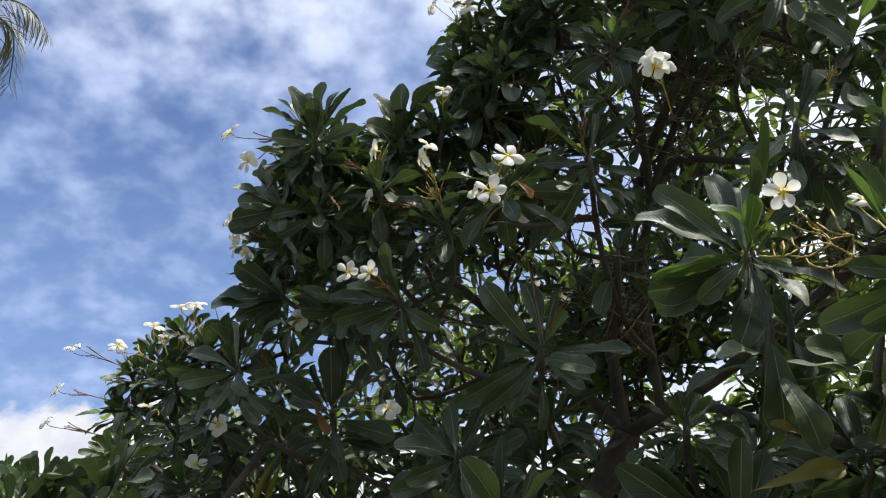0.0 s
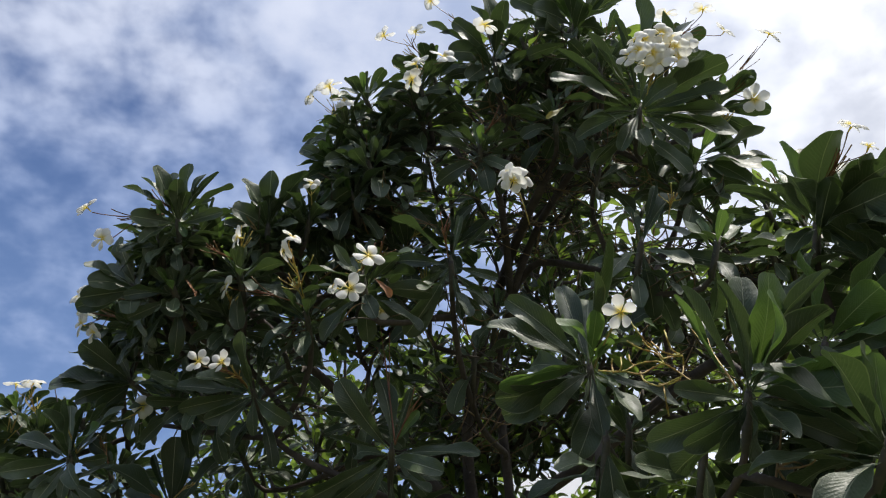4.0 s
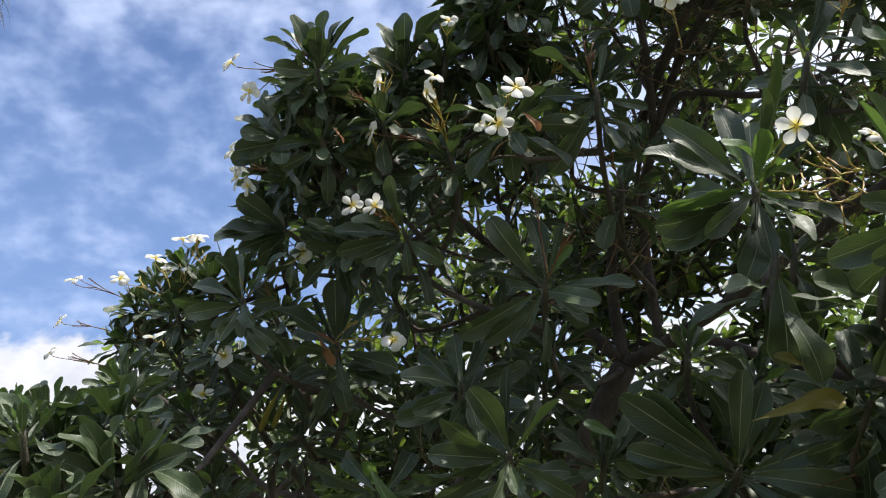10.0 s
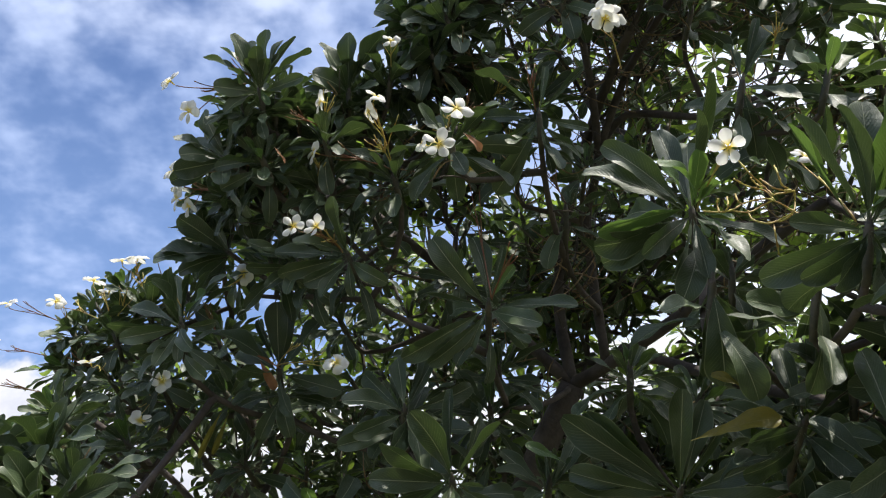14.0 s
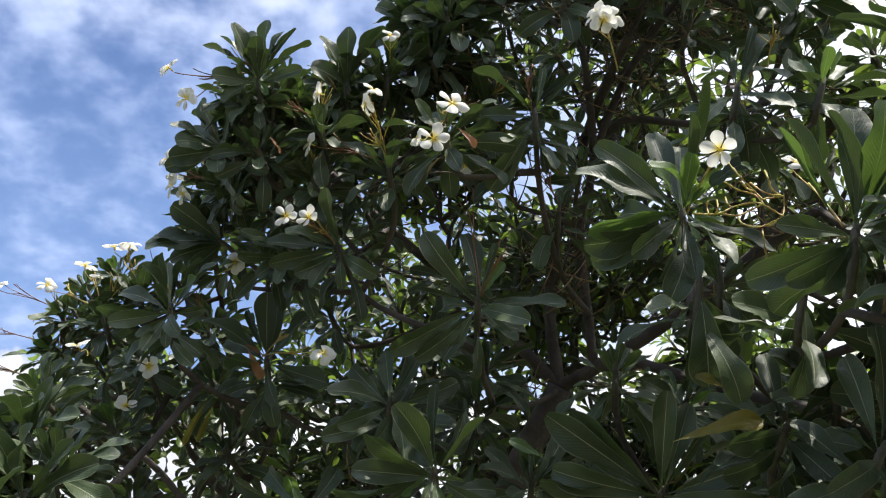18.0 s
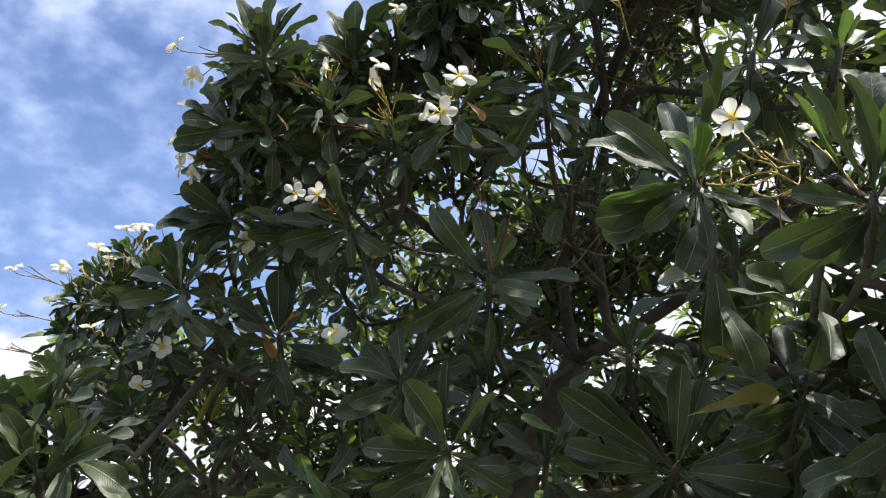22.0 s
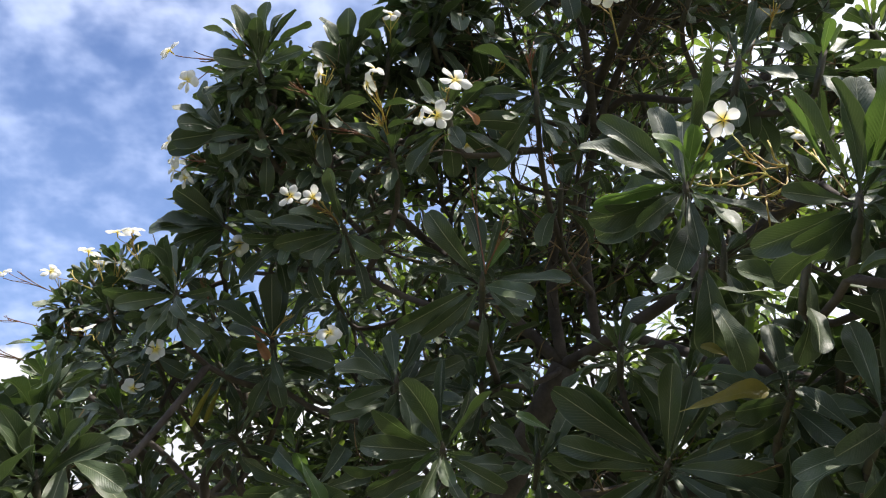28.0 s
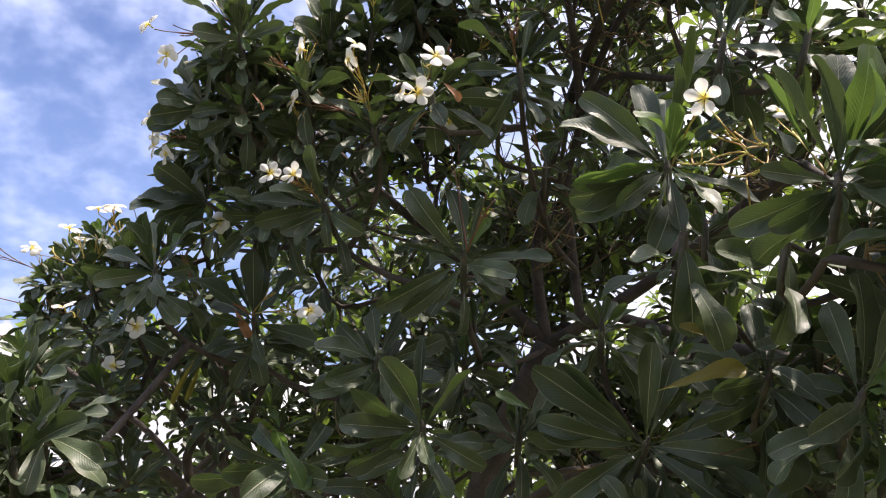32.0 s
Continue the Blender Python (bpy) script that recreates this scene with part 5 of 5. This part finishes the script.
flower((-0.079, 2.582, 3.123), (-0.92, -0.21, -0.34), 0.092, 528)
spray((0.009, 2.960, 3.073), [(-0.066, 2.568, 3.146), (-0.055, 2.587, 3.132)], 929, 5, STALK)
flower((-0.298, 2.855, 3.098), (-0.84, -0.53, 0.10), 0.092, 529)
spray((0.009, 2.960, 3.073), [(-0.276, 2.869, 3.096)], 930, 5, STALK_RED)
flower((1.212, 2.173, 3.878), (-0.49, -0.87, -0.02), 0.101, 530)
flower((1.254, 2.113, 3.916), (-0.51, -0.86, -0.04), 0.101, 531)
flower((1.310, 2.077, 3.919), (-0.53, -0.85, -0.04), 0.101, 532)
flower((1.367, 2.095, 3.871), (-0.55, -0.84, -0.02), 0.101, 533)
flower((1.265, 2.091, 3.822), (-0.52, -0.86, -0.02), 0.101, 534)
flower((1.343, 2.080, 3.898), (-0.09, -0.15, 0.98), 0.101, 535)
flower((1.214, 2.101, 3.840), (-0.50, -0.87, -0.03), 0.101, 536)
flower((1.424, 2.123, 3.920), (-0.56, -0.83, -0.02), 0.101, 537)
flower((1.290, 2.104, 3.795), (-0.52, -0.85, -0.01), 0.101, 538)
flower((1.252, 2.125, 3.795), (-0.51, -0.86, -0.01), 0.098, 539)
flower((1.224, 2.123, 3.921), (-0.79, -0.32, 0.52), 0.098, 540)
flower((1.372, 2.098, 3.820), (0.01, -1.00, 0.08), 0.098, 541)
spray((1.398, 2.480, 3.886), [(1.225, 2.195, 3.879), (1.266, 2.134, 3.917), (1.324, 2.099, 3.920), (1.381, 2.116, 3.871), (1.279, 2.113, 3.822), (1.345, 2.085, 3.873), (1.227, 2.123, 3.840), (1.438, 2.145, 3.920), (1.303, 2.126, 3.795), (1.265, 2.147, 3.795), (1.243, 2.131, 3.909), (1.372, 2.123, 3.819)], 942, 3, STALK)
flower((0.546, 2.663, 4.246), (-0.01, -0.87, 0.49), 0.117, 542)
flower((0.429, 2.704, 4.221), (-0.44, -0.68, 0.59), 0.117, 543)
flower((0.415, 2.755, 4.167), (-0.73, -0.53, -0.43), 0.110, 544)
spray((0.553, 3.081, 4.568), [(0.547, 2.685, 4.233), (0.440, 2.721, 4.206), (0.434, 2.769, 4.178)], 945, 4, STALK_RED)
flower((0.114, 2.959, 4.180), (-0.03, -0.78, 0.63), 0.117, 545)
flower((0.043, 2.920, 4.226), (-0.21, -0.20, 0.96), 0.117, 546)
flower((-0.048, 3.059, 4.285), (-0.83, -0.25, 0.50), 0.110, 547)
spray((0.110, 3.445, 4.395), [(0.115, 2.978, 4.164), (0.048, 2.924, 4.202), (-0.028, 3.066, 4.272)], 948, 5, STALK)
flower((0.306, 3.049, 4.721), (-0.42, -0.09, 0.90), 0.110, 548)
flower((0.469, 3.016, 4.737), (0.07, -0.13, 0.99), 0.091, 549)
spray((0.553, 3.081, 4.568), [(0.317, 3.051, 4.698), (0.468, 3.020, 4.711)], 950, 4, STALK_RED)
flower((0.747, 2.633, 4.441), (0.06, -0.14, 0.99), 0.117, 550)
spray((0.865, 2.975, 4.610), [(0.746, 2.637, 4.416)], 951, 2, STALK_RED)
flower((0.547, 2.988, 4.955), (-0.39, -0.04, 0.92), 0.110, 551)
spray((0.865, 2.975, 4.610), [(0.558, 2.989, 4.932)], 952, 3, STALK_RED)
flower((2.003, 2.579, 4.100), (-0.10, -0.83, -0.56), 0.130, 552)
flower((2.027, 2.616, 4.281), (0.32, -0.49, 0.81), 0.098, 553)
spray((1.966, 2.797, 4.270), [(2.006, 2.600, 4.113), (2.019, 2.628, 4.262)], 954, 4, STALK_RED)
flower((2.151, 2.538, 4.495), (0.23, -0.80, 0.55), 0.130, 554)
spray((1.966, 2.797, 4.270), [(2.145, 2.559, 4.481)], 955, 5, STALK_RED)
flower((1.964, 2.609, 4.557), (0.45, -0.74, 0.51), 0.110, 555)
flower((1.853, 2.576, 4.655), (0.15, -0.37, 0.92), 0.110, 556)
flower((1.640, 2.561, 4.577), (-0.17, -0.27, 0.95), 0.110, 557)
spray((1.760, 2.823, 4.589), [(1.953, 2.628, 4.545), (1.849, 2.586, 4.632), (1.644, 2.568, 4.553)], 958, 5, STALK_RED)
flower((1.513, 1.525, 3.046), (0.37, -0.61, 0.69), 0.080, 558)
flower((1.618, 1.604, 3.044), (0.28, -0.53, 0.80), 0.050, 559)
spray((1.542, 1.867, 2.952), [(1.504, 1.539, 3.030), (1.611, 1.616, 3.024)], 960, 6, STALK_RED)
flower((1.717, 1.647, 2.954), (-0.08, -0.82, 0.57), 0.091, 560)
flower((1.739, 1.647, 2.930), (0.09, -0.98, 0.17), 0.080, 561)
spray((1.780, 1.839, 2.934), [(1.719, 1.666, 2.940), (1.737, 1.669, 2.926)], 962, 4, STALK_RED)
flower((0.687, 2.115, 3.216), (-0.26, -0.80, 0.54), 0.092, 562)
flower((0.655, 2.109, 3.197), (-0.92, -0.31, 0.25), 0.086, 563)
flower((0.707, 2.099, 3.191), (0.57, -0.81, 0.14), 0.086, 564)
flower((0.675, 2.094, 3.170), (-0.25, -0.77, -0.59), 0.081, 565)
spray((0.830, 2.460, 3.235), [(0.693, 2.136, 3.203), (0.678, 2.117, 3.191), (0.692, 2.119, 3.186), (0.682, 2.114, 3.185)], 966, 1, STALK)
flower((-0.001, 2.602, 3.444), (0.00, -0.96, 0.29), 0.064, 566)
spray((0.000, 3.082, 3.633), [(-0.001, 2.627, 3.437)], 967, 2, STALK)
flower((0.310, 2.869, 3.039), (0.32, -0.95, -0.04), 0.086, 567)
spray((0.368, 2.825, 2.479), [(0.302, 2.893, 3.040)], 968, 2, STALK_RED)
flower((0.131, 3.004, 3.067), (-0.04, -0.94, -0.33), 0.086, 568)
spray((0.009, 2.960, 3.073), [(0.132, 3.028, 3.075)], 969, 2, STALK_RED)
flower((-1.539, 2.767, 1.904), (0.29, -0.51, 0.81), 0.098, 569)
flower((-1.495, 2.793, 1.879), (0.50, -0.44, 0.75), 0.098, 570)
flower((-1.529, 2.780, 1.841), (0.11, -0.71, 0.69), 0.098, 571)
spray((-1.583, 3.194, 1.910), [(-1.546, 2.780, 1.884), (-1.508, 2.804, 1.861), (-1.532, 2.798, 1.824)], 972, 4, STALK)
flower((-1.438, 2.705, 1.770), (0.52, -0.55, 0.66), 0.098, 572)
spray((-1.583, 3.194, 1.910), [(-1.450, 2.719, 1.752)], 973, 4, STALK)
flower((1.163, 1.266, 2.023), (-0.65, -0.71, -0.27), 0.071, 573)
spray((1.395, 1.562, 2.191), [(1.178, 1.283, 2.029)], 974, 1, STALK_RED)
stalk_net([
    [(0.876, 2.044, 2.482), (0.926, 2.075, 2.494), (0.949, 2.033, 2.480), (1.002, 2.051, 2.512), (1.036, 2.000, 2.501), (1.043, 1.968, 2.480)],
    [(0.954, 2.046, 2.486), (0.984, 2.006, 2.462), (1.037, 2.024, 2.491), (1.050, 1.980, 2.489)],
    [(1.010, 2.059, 2.489), (1.009, 2.037, 2.454), (1.035, 2.000, 2.426), (1.087, 2.019, 2.452), (1.096, 1.975, 2.451), (1.119, 1.998, 2.498), (1.101, 1.963, 2.506), (1.067, 1.944, 2.499)],
    [(1.050, 1.980, 2.489), (1.048, 2.017, 2.533), (0.992, 2.001, 2.540), (0.946, 1.976, 2.549)],
    [(0.970, 1.987, 2.616), (0.993, 1.970, 2.559), (1.046, 2.012, 2.543), (1.053, 1.988, 2.508)],
    [(1.039, 1.962, 2.494), (1.088, 1.986, 2.513), (1.094, 1.950, 2.500)],
    [(1.081, 1.971, 2.511), (1.040, 1.952, 2.511), (1.028, 1.992, 2.558)],
    [(1.109, 1.991, 2.523), (1.073, 1.966, 2.528), (1.048, 1.930, 2.543), (1.059, 1.962, 2.583)],
    [(1.050, 1.981, 2.486), (1.099, 2.016, 2.485), (1.119, 1.985, 2.445), (1.138, 1.953, 2.408)],
    [(1.066, 2.037, 2.438), (1.057, 2.021, 2.400), (1.087, 2.079, 2.366)],
    [(0.915, 2.032, 2.473), (0.926, 2.065, 2.512), (0.916, 2.030, 2.513)],
    [(0.941, 2.053, 2.485), (0.935, 2.016, 2.486), (0.950, 2.047, 2.527)],
    [(1.060, 2.052, 2.452), (1.074, 2.013, 2.438), (1.086, 1.968, 2.437)],
    [(1.027, 1.973, 2.522), (1.027, 2.016, 2.553), (0.999, 1.987, 2.558)],
    [(0.988, 2.042, 2.504), (0.965, 2.015, 2.500), (0.977, 2.049, 2.537)]
])
spray((-0.528, 2.924, 3.458), [(-0.626, 2.788, 3.408)], 1574, 6, STALK_RED)
spray((-0.178, 3.144, 3.577), [(-0.132, 3.037, 3.692)], 1575, 5, STALK_RED)
spray((-0.275, 2.923, 3.237), [(-0.400, 2.725, 3.181)], 1576, 7, STALK_RED)
spray((0.009, 2.960, 3.073), [(-0.047, 2.727, 3.066)], 1577, 8, STALK)
spray((-0.189, 2.998, 2.733), [(-0.239, 2.854, 2.726)], 1578, 8, STALK)
spray((0.214, 2.678, 3.111), [(0.304, 2.529, 3.109)], 1579, 6, STALK_RED)
spray((-0.786, 3.083, 2.487), [(-0.865, 2.959, 2.615)], 1580, 6, STALK)
spray((-1.171, 3.841, 2.812), [(-1.216, 3.795, 2.893)], 1581, 5, STALK)
spray((-1.325, 3.836, 2.679), [(-1.241, 3.744, 2.766)], 1582, 5, STALK)
spray((-1.657, 4.159, 2.778), [(-1.659, 4.073, 2.784)], 1583, 4, STALK)
spray((-1.380, 3.986, 2.488), [(-1.466, 3.772, 2.487)], 1584, 4, STALK_RED)
spray((-0.789, 3.664, 2.569), [(-0.829, 3.553, 2.672)], 1585, 4, STALK_RED)
spray((-0.304, 3.014, 3.050), [(-0.278, 2.931, 3.058)], 1586, 5, STALK)
spray((-0.480, 3.232, 3.036), [(-0.430, 3.100, 3.035)], 1587, 4, STALK_RED)
spray((0.487, 3.035, 4.220), [(0.433, 2.913, 4.245)], 1588, 6, STALK_RED)
spray((0.553, 3.081, 4.568), [(0.407, 3.018, 4.579)], 1589, 6, STALK)
spray((1.104, 2.802, 4.101), [(1.199, 2.615, 4.062)], 1590, 7, STALK_RED)
spray((1.317, 2.685, 4.343), [(1.349, 2.568, 4.427)], 1591, 4, STALK_RED)
spray((1.742, 2.707, 3.847), [(1.873, 2.555, 3.992)], 1592, 6, STALK)
spray((1.542, 1.867, 2.952), [(1.406, 1.819, 3.048)], 1593, 7, STALK_RED)
spray((1.354, 2.382, 3.232), [(1.308, 2.213, 3.245)], 1594, 6, STALK)
spray((0.559, 2.712, 3.206), [(0.517, 2.620, 3.297)], 1595, 5, STALK_RED)
spray((0.722, 3.033, 2.956), [(0.618, 2.872, 3.012)], 1596, 7, STALK_RED)
spray((1.305, 2.834, 3.815), [(1.311, 2.611, 3.837)], 1597, 6, STALK_RED)
spray((0.744, 2.813, 3.902), [(0.786, 2.651, 3.895)], 1598, 6, STALK_RED)
spray((0.458, 3.219, 3.577), [(0.508, 3.089, 3.532)], 1599, 6, STALK)
spray((-0.090, 3.574, 3.150), [(-0.005, 3.420, 3.186)], 1600, 6, STALK_RED)
spray((0.582, 3.344, 3.318), [(0.510, 3.178, 3.390)], 1601, 5, STALK)
spray((0.368, 2.825, 2.479), [(0.426, 2.563, 2.571)], 1602, 4, STALK_RED)
spray((-0.467, 3.323, 2.359), [(-0.350, 3.096, 2.390)], 1603, 4, STALK)
spray((1.966, 2.797, 4.270), [(2.089, 2.720, 4.369)], 1604, 5, STALK)


# ---- single odd leaves: yellowing, withered, freshly green ----
def odd_leaf(start, end, mat, seed, age="old", label=""):
    start, reach = Vector(start), Vector(end) - Vector(start)
    rnd = random.Random(seed)
    along = reach.normalized()
    side = along.cross(Vector((rnd.uniform(-0.4, 0.4), -0.8, 0.5))).normalized()
    v, f, u = STOCK[True, age][seed % 4]
    cx, cy, cz = v[-4]
    m = Matrix((side, along, side.cross(along))).transposed().to_4x4() @ pose(0, 0, 0, -math.degrees(math.atan2(cz, cy)))
    sub("leaf", mesh_from("leaf", v, f, u, (mat,)), TREE.root, Matrix.Translation(start) @ m @ Matrix.Scale(reach.length / math.hypot(cy, cz), 4), label)


odd_leaf((-0.421, 3.227, 2.318), (-0.529, 3.201, 2.369), LEAF_BROWN, 0, "folded", "withered brown curled leaf")
odd_leaf((-0.520, 3.205, 2.360), (-0.457, 3.240, 2.247), LEAF_BROWN, 1, "old", "withered brown curled leaf")
odd_leaf((-0.444, 2.746, 3.066), (-0.402, 2.781, 3.008), LEAF_BROWN, 2, "grown", "pinkish withered leaf")
odd_leaf((0.241, 2.405, 2.935), (0.303, 2.430, 2.876), LEAF_BROWN, 3, "grown", "pinkish withered leaf")
odd_leaf((0.861, 2.013, 3.447), (0.788, 2.021, 3.384), LEAF_YELLOW, 4, "grown", "yellowing leaf")
odd_leaf((-0.672, 3.330, 2.195), (-0.750, 3.348, 1.997), LEAF_YELLOW, 5, "folded", "yellowing hanging leaf")
odd_leaf((-0.649, 3.338, 2.173), (-0.702, 3.356, 2.013), LEAF_YELLOW, 6, "folded", "yellowing hanging leaf")
odd_leaf((0.905, 2.318, 1.902), (1.085, 2.235, 1.933), LEAF_YELLOW, 7, "grown", "olive yellowing leaf")
odd_leaf((0.546, 2.604, 1.871), (0.429, 2.622, 1.931), LEAF_YOUNG, 8, "grown", "fresh green leaf")
odd_leaf((-0.260, 2.679, 1.806), (-0.173, 2.695, 1.644), LEAF_YOUNG, 9, "grown", "fresh green leaf")
odd_leaf((0.982, 2.196, 2.010), (0.901, 2.221, 2.061), LEAF_YELLOW, 10, "grown", "yellowing leaf")
odd_leaf((1.181, 1.832, 1.831), (1.262, 1.788, 1.784), LEAF_YOUNG, 11, "grown", "fresh green leaf")
odd_leaf((1.181, 1.831, 1.838), (1.286, 1.817, 1.880), LEAF_YOUNG, 12, "grown", "fresh green leaf")
odd_leaf((0.878, 2.387, 1.901), (1.114, 2.280, 1.946), LEAF_YELLOW, 13, "grown", "olive yellowing leaf")
odd_leaf((0.179, 3.213, 1.805), (0.109, 3.229, 1.600), LEAF_YOUNG, 14, "old")
odd_leaf((0.904, 2.165, 2.548), (0.755, 2.026, 2.622), LEAF_YOUNG, 15, "old")
odd_leaf((0.933, 2.216, 2.575), (0.946, 2.118, 2.604), LEAF_YOUNG, 16, "grown")
odd_leaf((0.918, 2.196, 2.527), (0.913, 2.137, 2.443), LEAF_YOUNG, 17, "grown")
odd_leaf((0.933, 2.184, 2.537), (0.996, 2.127, 2.494), LEAF_YOUNG, 18, "grown")
odd_leaf((1.109, 1.702, 2.319), (1.110, 1.501, 2.482), LEAF_YOUNG, 19, "old", "broad fresh green leaf")
odd_leaf((1.127, 1.784, 2.355), (0.970, 1.699, 2.558), LEAF_YOUNG, 20, "folded")
odd_leaf((1.166, 1.741, 2.334), (1.230, 1.556, 2.327), LEAF_YOUNG, 21, "grown")
odd_leaf((1.141, 2.169, 2.679), (1.079, 2.135, 2.699), LEAF_YOUNG, 22, "grown")

# ---- other trees, seen past the crown ----
def far_tree(name, label, foot, height, radius, count, seed):
    """A smaller frangipani further off."""
    rnd = random.Random(seed)
    foot = Vector(foot)
    fork = foot + Vector((rnd.uniform(-0.1, 0.1), 0, height * 0.4))
    tree = Tree(name, label, fork)
    tree.limb([foot - Vector((0, 0, 0.05)), foot + Vector((0.03, 0, height * 0.2)), fork], 0.10, 0.075, "trunk")
    tips, pieces = [], []
    for k in range(count):
        q = Vector([rnd.gauss(0, 1) for _ in range(3)]).normalized() * rnd.random() ** 0.3
        p = foot + Vector((q.x * radius, q.y * radius, height * 0.7 + q.z * height * 0.3))
        d = Vector((q.x * 0.7, q.y * 0.7, 0.8)).normalized()
        tips.append((p, d))
        pieces += list(tree.pieces(p, d, rnd.randrange(11, 16), rnd.uniform(0.24, 0.30), rnd))
    v, f, u, s = merge(pieces)
    # crown leaves take the green with sunlight put into the colour
    sub("crown", mesh_from("crown", v, f, u, (LEAF_LIT, LEAF_LIT, STEM), s), tree.root, kind="stuff")
    tree.grow(tips, rnd)


far_tree("frangipani_tree_behind", "smaller frangipani tree with sunlit yellow-green leaves", (4.1, 8.0, 0), 4.4, 1.5, 70, 11)
far_tree("frangipani_tree_behind", "sunlit green frangipani tree beyond the big one", (7.0, 8.4, 0), 4.6, 1.6, 70, 12)
far_tree("frangipani_tree_behind", "low sunlit frangipani tree beyond the trunk", (2.0, 9.6, 0), 3.4, 1.3, 46, 13)
far_tree("frangipani_tree_behind", "low sunlit frangipani tree on the lawn", (-2.0, 10.0, 0), 2.3, 1.2, 40, 14)


def palm_material():
    m, g = material("palm_leaf")
    at = g.add("ShaderNodeTexCoord").outputs["Object"]
    n = g.noise(at, 3.0, 4.0)
    colour = g.mix(g.step(n, 0.35, 0.65), (0.12, 0.125, 0.085, 1), (0.22, 0.20, 0.15, 1))
    skin = g.add("ShaderNodeBsdfPrincipled", {"Base Color": colour, "Roughness": 0.5})
    thin = g.add("ShaderNodeBsdfTranslucent", {"Color": (0.14, 0.16, 0.04, 1)})
    both = g.add("ShaderNodeMixShader", {0: 0.2, 1: skin.outputs[0], 2: thin.outputs[0]})
    g.add("ShaderNodeOutputMaterial", {0: both.outputs[0]})
    return m


def coconut_palm(foot, height, seed):
    rnd = random.Random(seed)
    foot = Vector(foot)
    palm = tagged(new("coconut_palm"), "tall coconut palm with drooping grey-green fronds", "palm")
    top = foot + Vector((0.25, -0.1, height))
    line = hermite(foot - Vector((0, 0, 0.05)), top, Vector((0.5, 0, height)), Vector((-0.2, 0, height)), 24)
    vs, fs = tube(line, [0.19 - 0.003 * k + (0.012 if k % 2 else 0) for k in range(25)], 12, 0.04, 3)
    sub("trunk", mesh_from("trunk", vs, fs, mats=(BARK,)), palm)
    v, f, u = sheet(1.0, 0.045, 0.7, 0.5, 0.0, 9, 2, 7, petiole=0.0, widest=0.8, blunt=0.6)
    leaflet = mesh_from("leaflet", v, f, u, (PALM,))

    def frond(rib, hang, length):
        """A feather of narrow leaflets along a rib of 17 points."""
        vs, fs = tube(rib, [0.022 - 0.0011 * j for j in range(17)], 6, 0.05, 1)
        stem = sub("frond", mesh_from("frond", vs, fs, mats=(PALM,)), palm)
        for j in range(3, 17):
            for part in (0.0, 0.33, 0.66):
                p = rib[j] if part == 0 or j == 16 else rib[j].lerp(rib[j + 1], part)
                t = (rib[min(j + 1, 16)] - rib[j - 1]).normalized()
                side = t.cross(Vector((0, 0, 1))).normalized()
                for s in (-1, 1):
                    d = (side * s * 0.7 + t * 0.6 + Vector((0, 0, -hang)) + Vector([rnd.uniform(-0.18, 0.18) for _ in range(3)])).normalized()
                    x = d.cross(Vector((0.1, 0, 1))).normalized()
                    m = Matrix((x, d, x.cross(d))).transposed().to_4x4()
                    size = length * rnd.uniform(0.8, 1.1) * math.sin(math.pi * (0.12 + 0.80 * j / 16)) ** 0.6
                    sub("leaflet", leaflet, stem, Matrix.Translation(p) @ m @ Matrix.Scale(size, 4))

    for k in range(9):
        a = k * 2.39996 + 1.1
        rise = radians(58 - 10 * k)
        out = Vector((math.cos(a), math.sin(a), 0))
        way = out * math.cos(rise) + Vector((0, 0, math.sin(rise)))
        if out.x < 0.3:
            frond(hermite(top, top + out * 2.1 * math.cos(rise * 0.6) + Vector((0, 0, 2.0 * math.sin(rise) - 1.1)), way * 3.0, out * 0.8 + Vector((0, 0, -2.6)), 16), 0.35, 0.62)
    for points, hang in ((((-4.73, 6.34, 6.99), (-4.44, 6.32, 7.25), (-4.22, 6.45, 7.27), (-4.09, 6.67, 7.12)), 0.9), (((-4.55, 6.23, 6.75), (-4.36, 6.20, 6.94), (-4.24, 6.38, 6.83), (-4.32, 6.63, 6.44)), 0.5)):
        pts = [top] + [Vector(p) for p in points]
        path = []
        for k in range(4):
            d0, d1 = (pts[k + 1] - pts[max(k - 1, 0)]) * 0.5, (pts[min(k + 2, 4)] - pts[k]) * 0.5
            path += hermite(pts[k], pts[k + 1], d0, d1, 4)[:-1]
        frond(path + [pts[4]], hang, 0.42)


PALM = palm_material()
coconut_palm((-5.85, 6.10, 0.00), 6.90, 21)
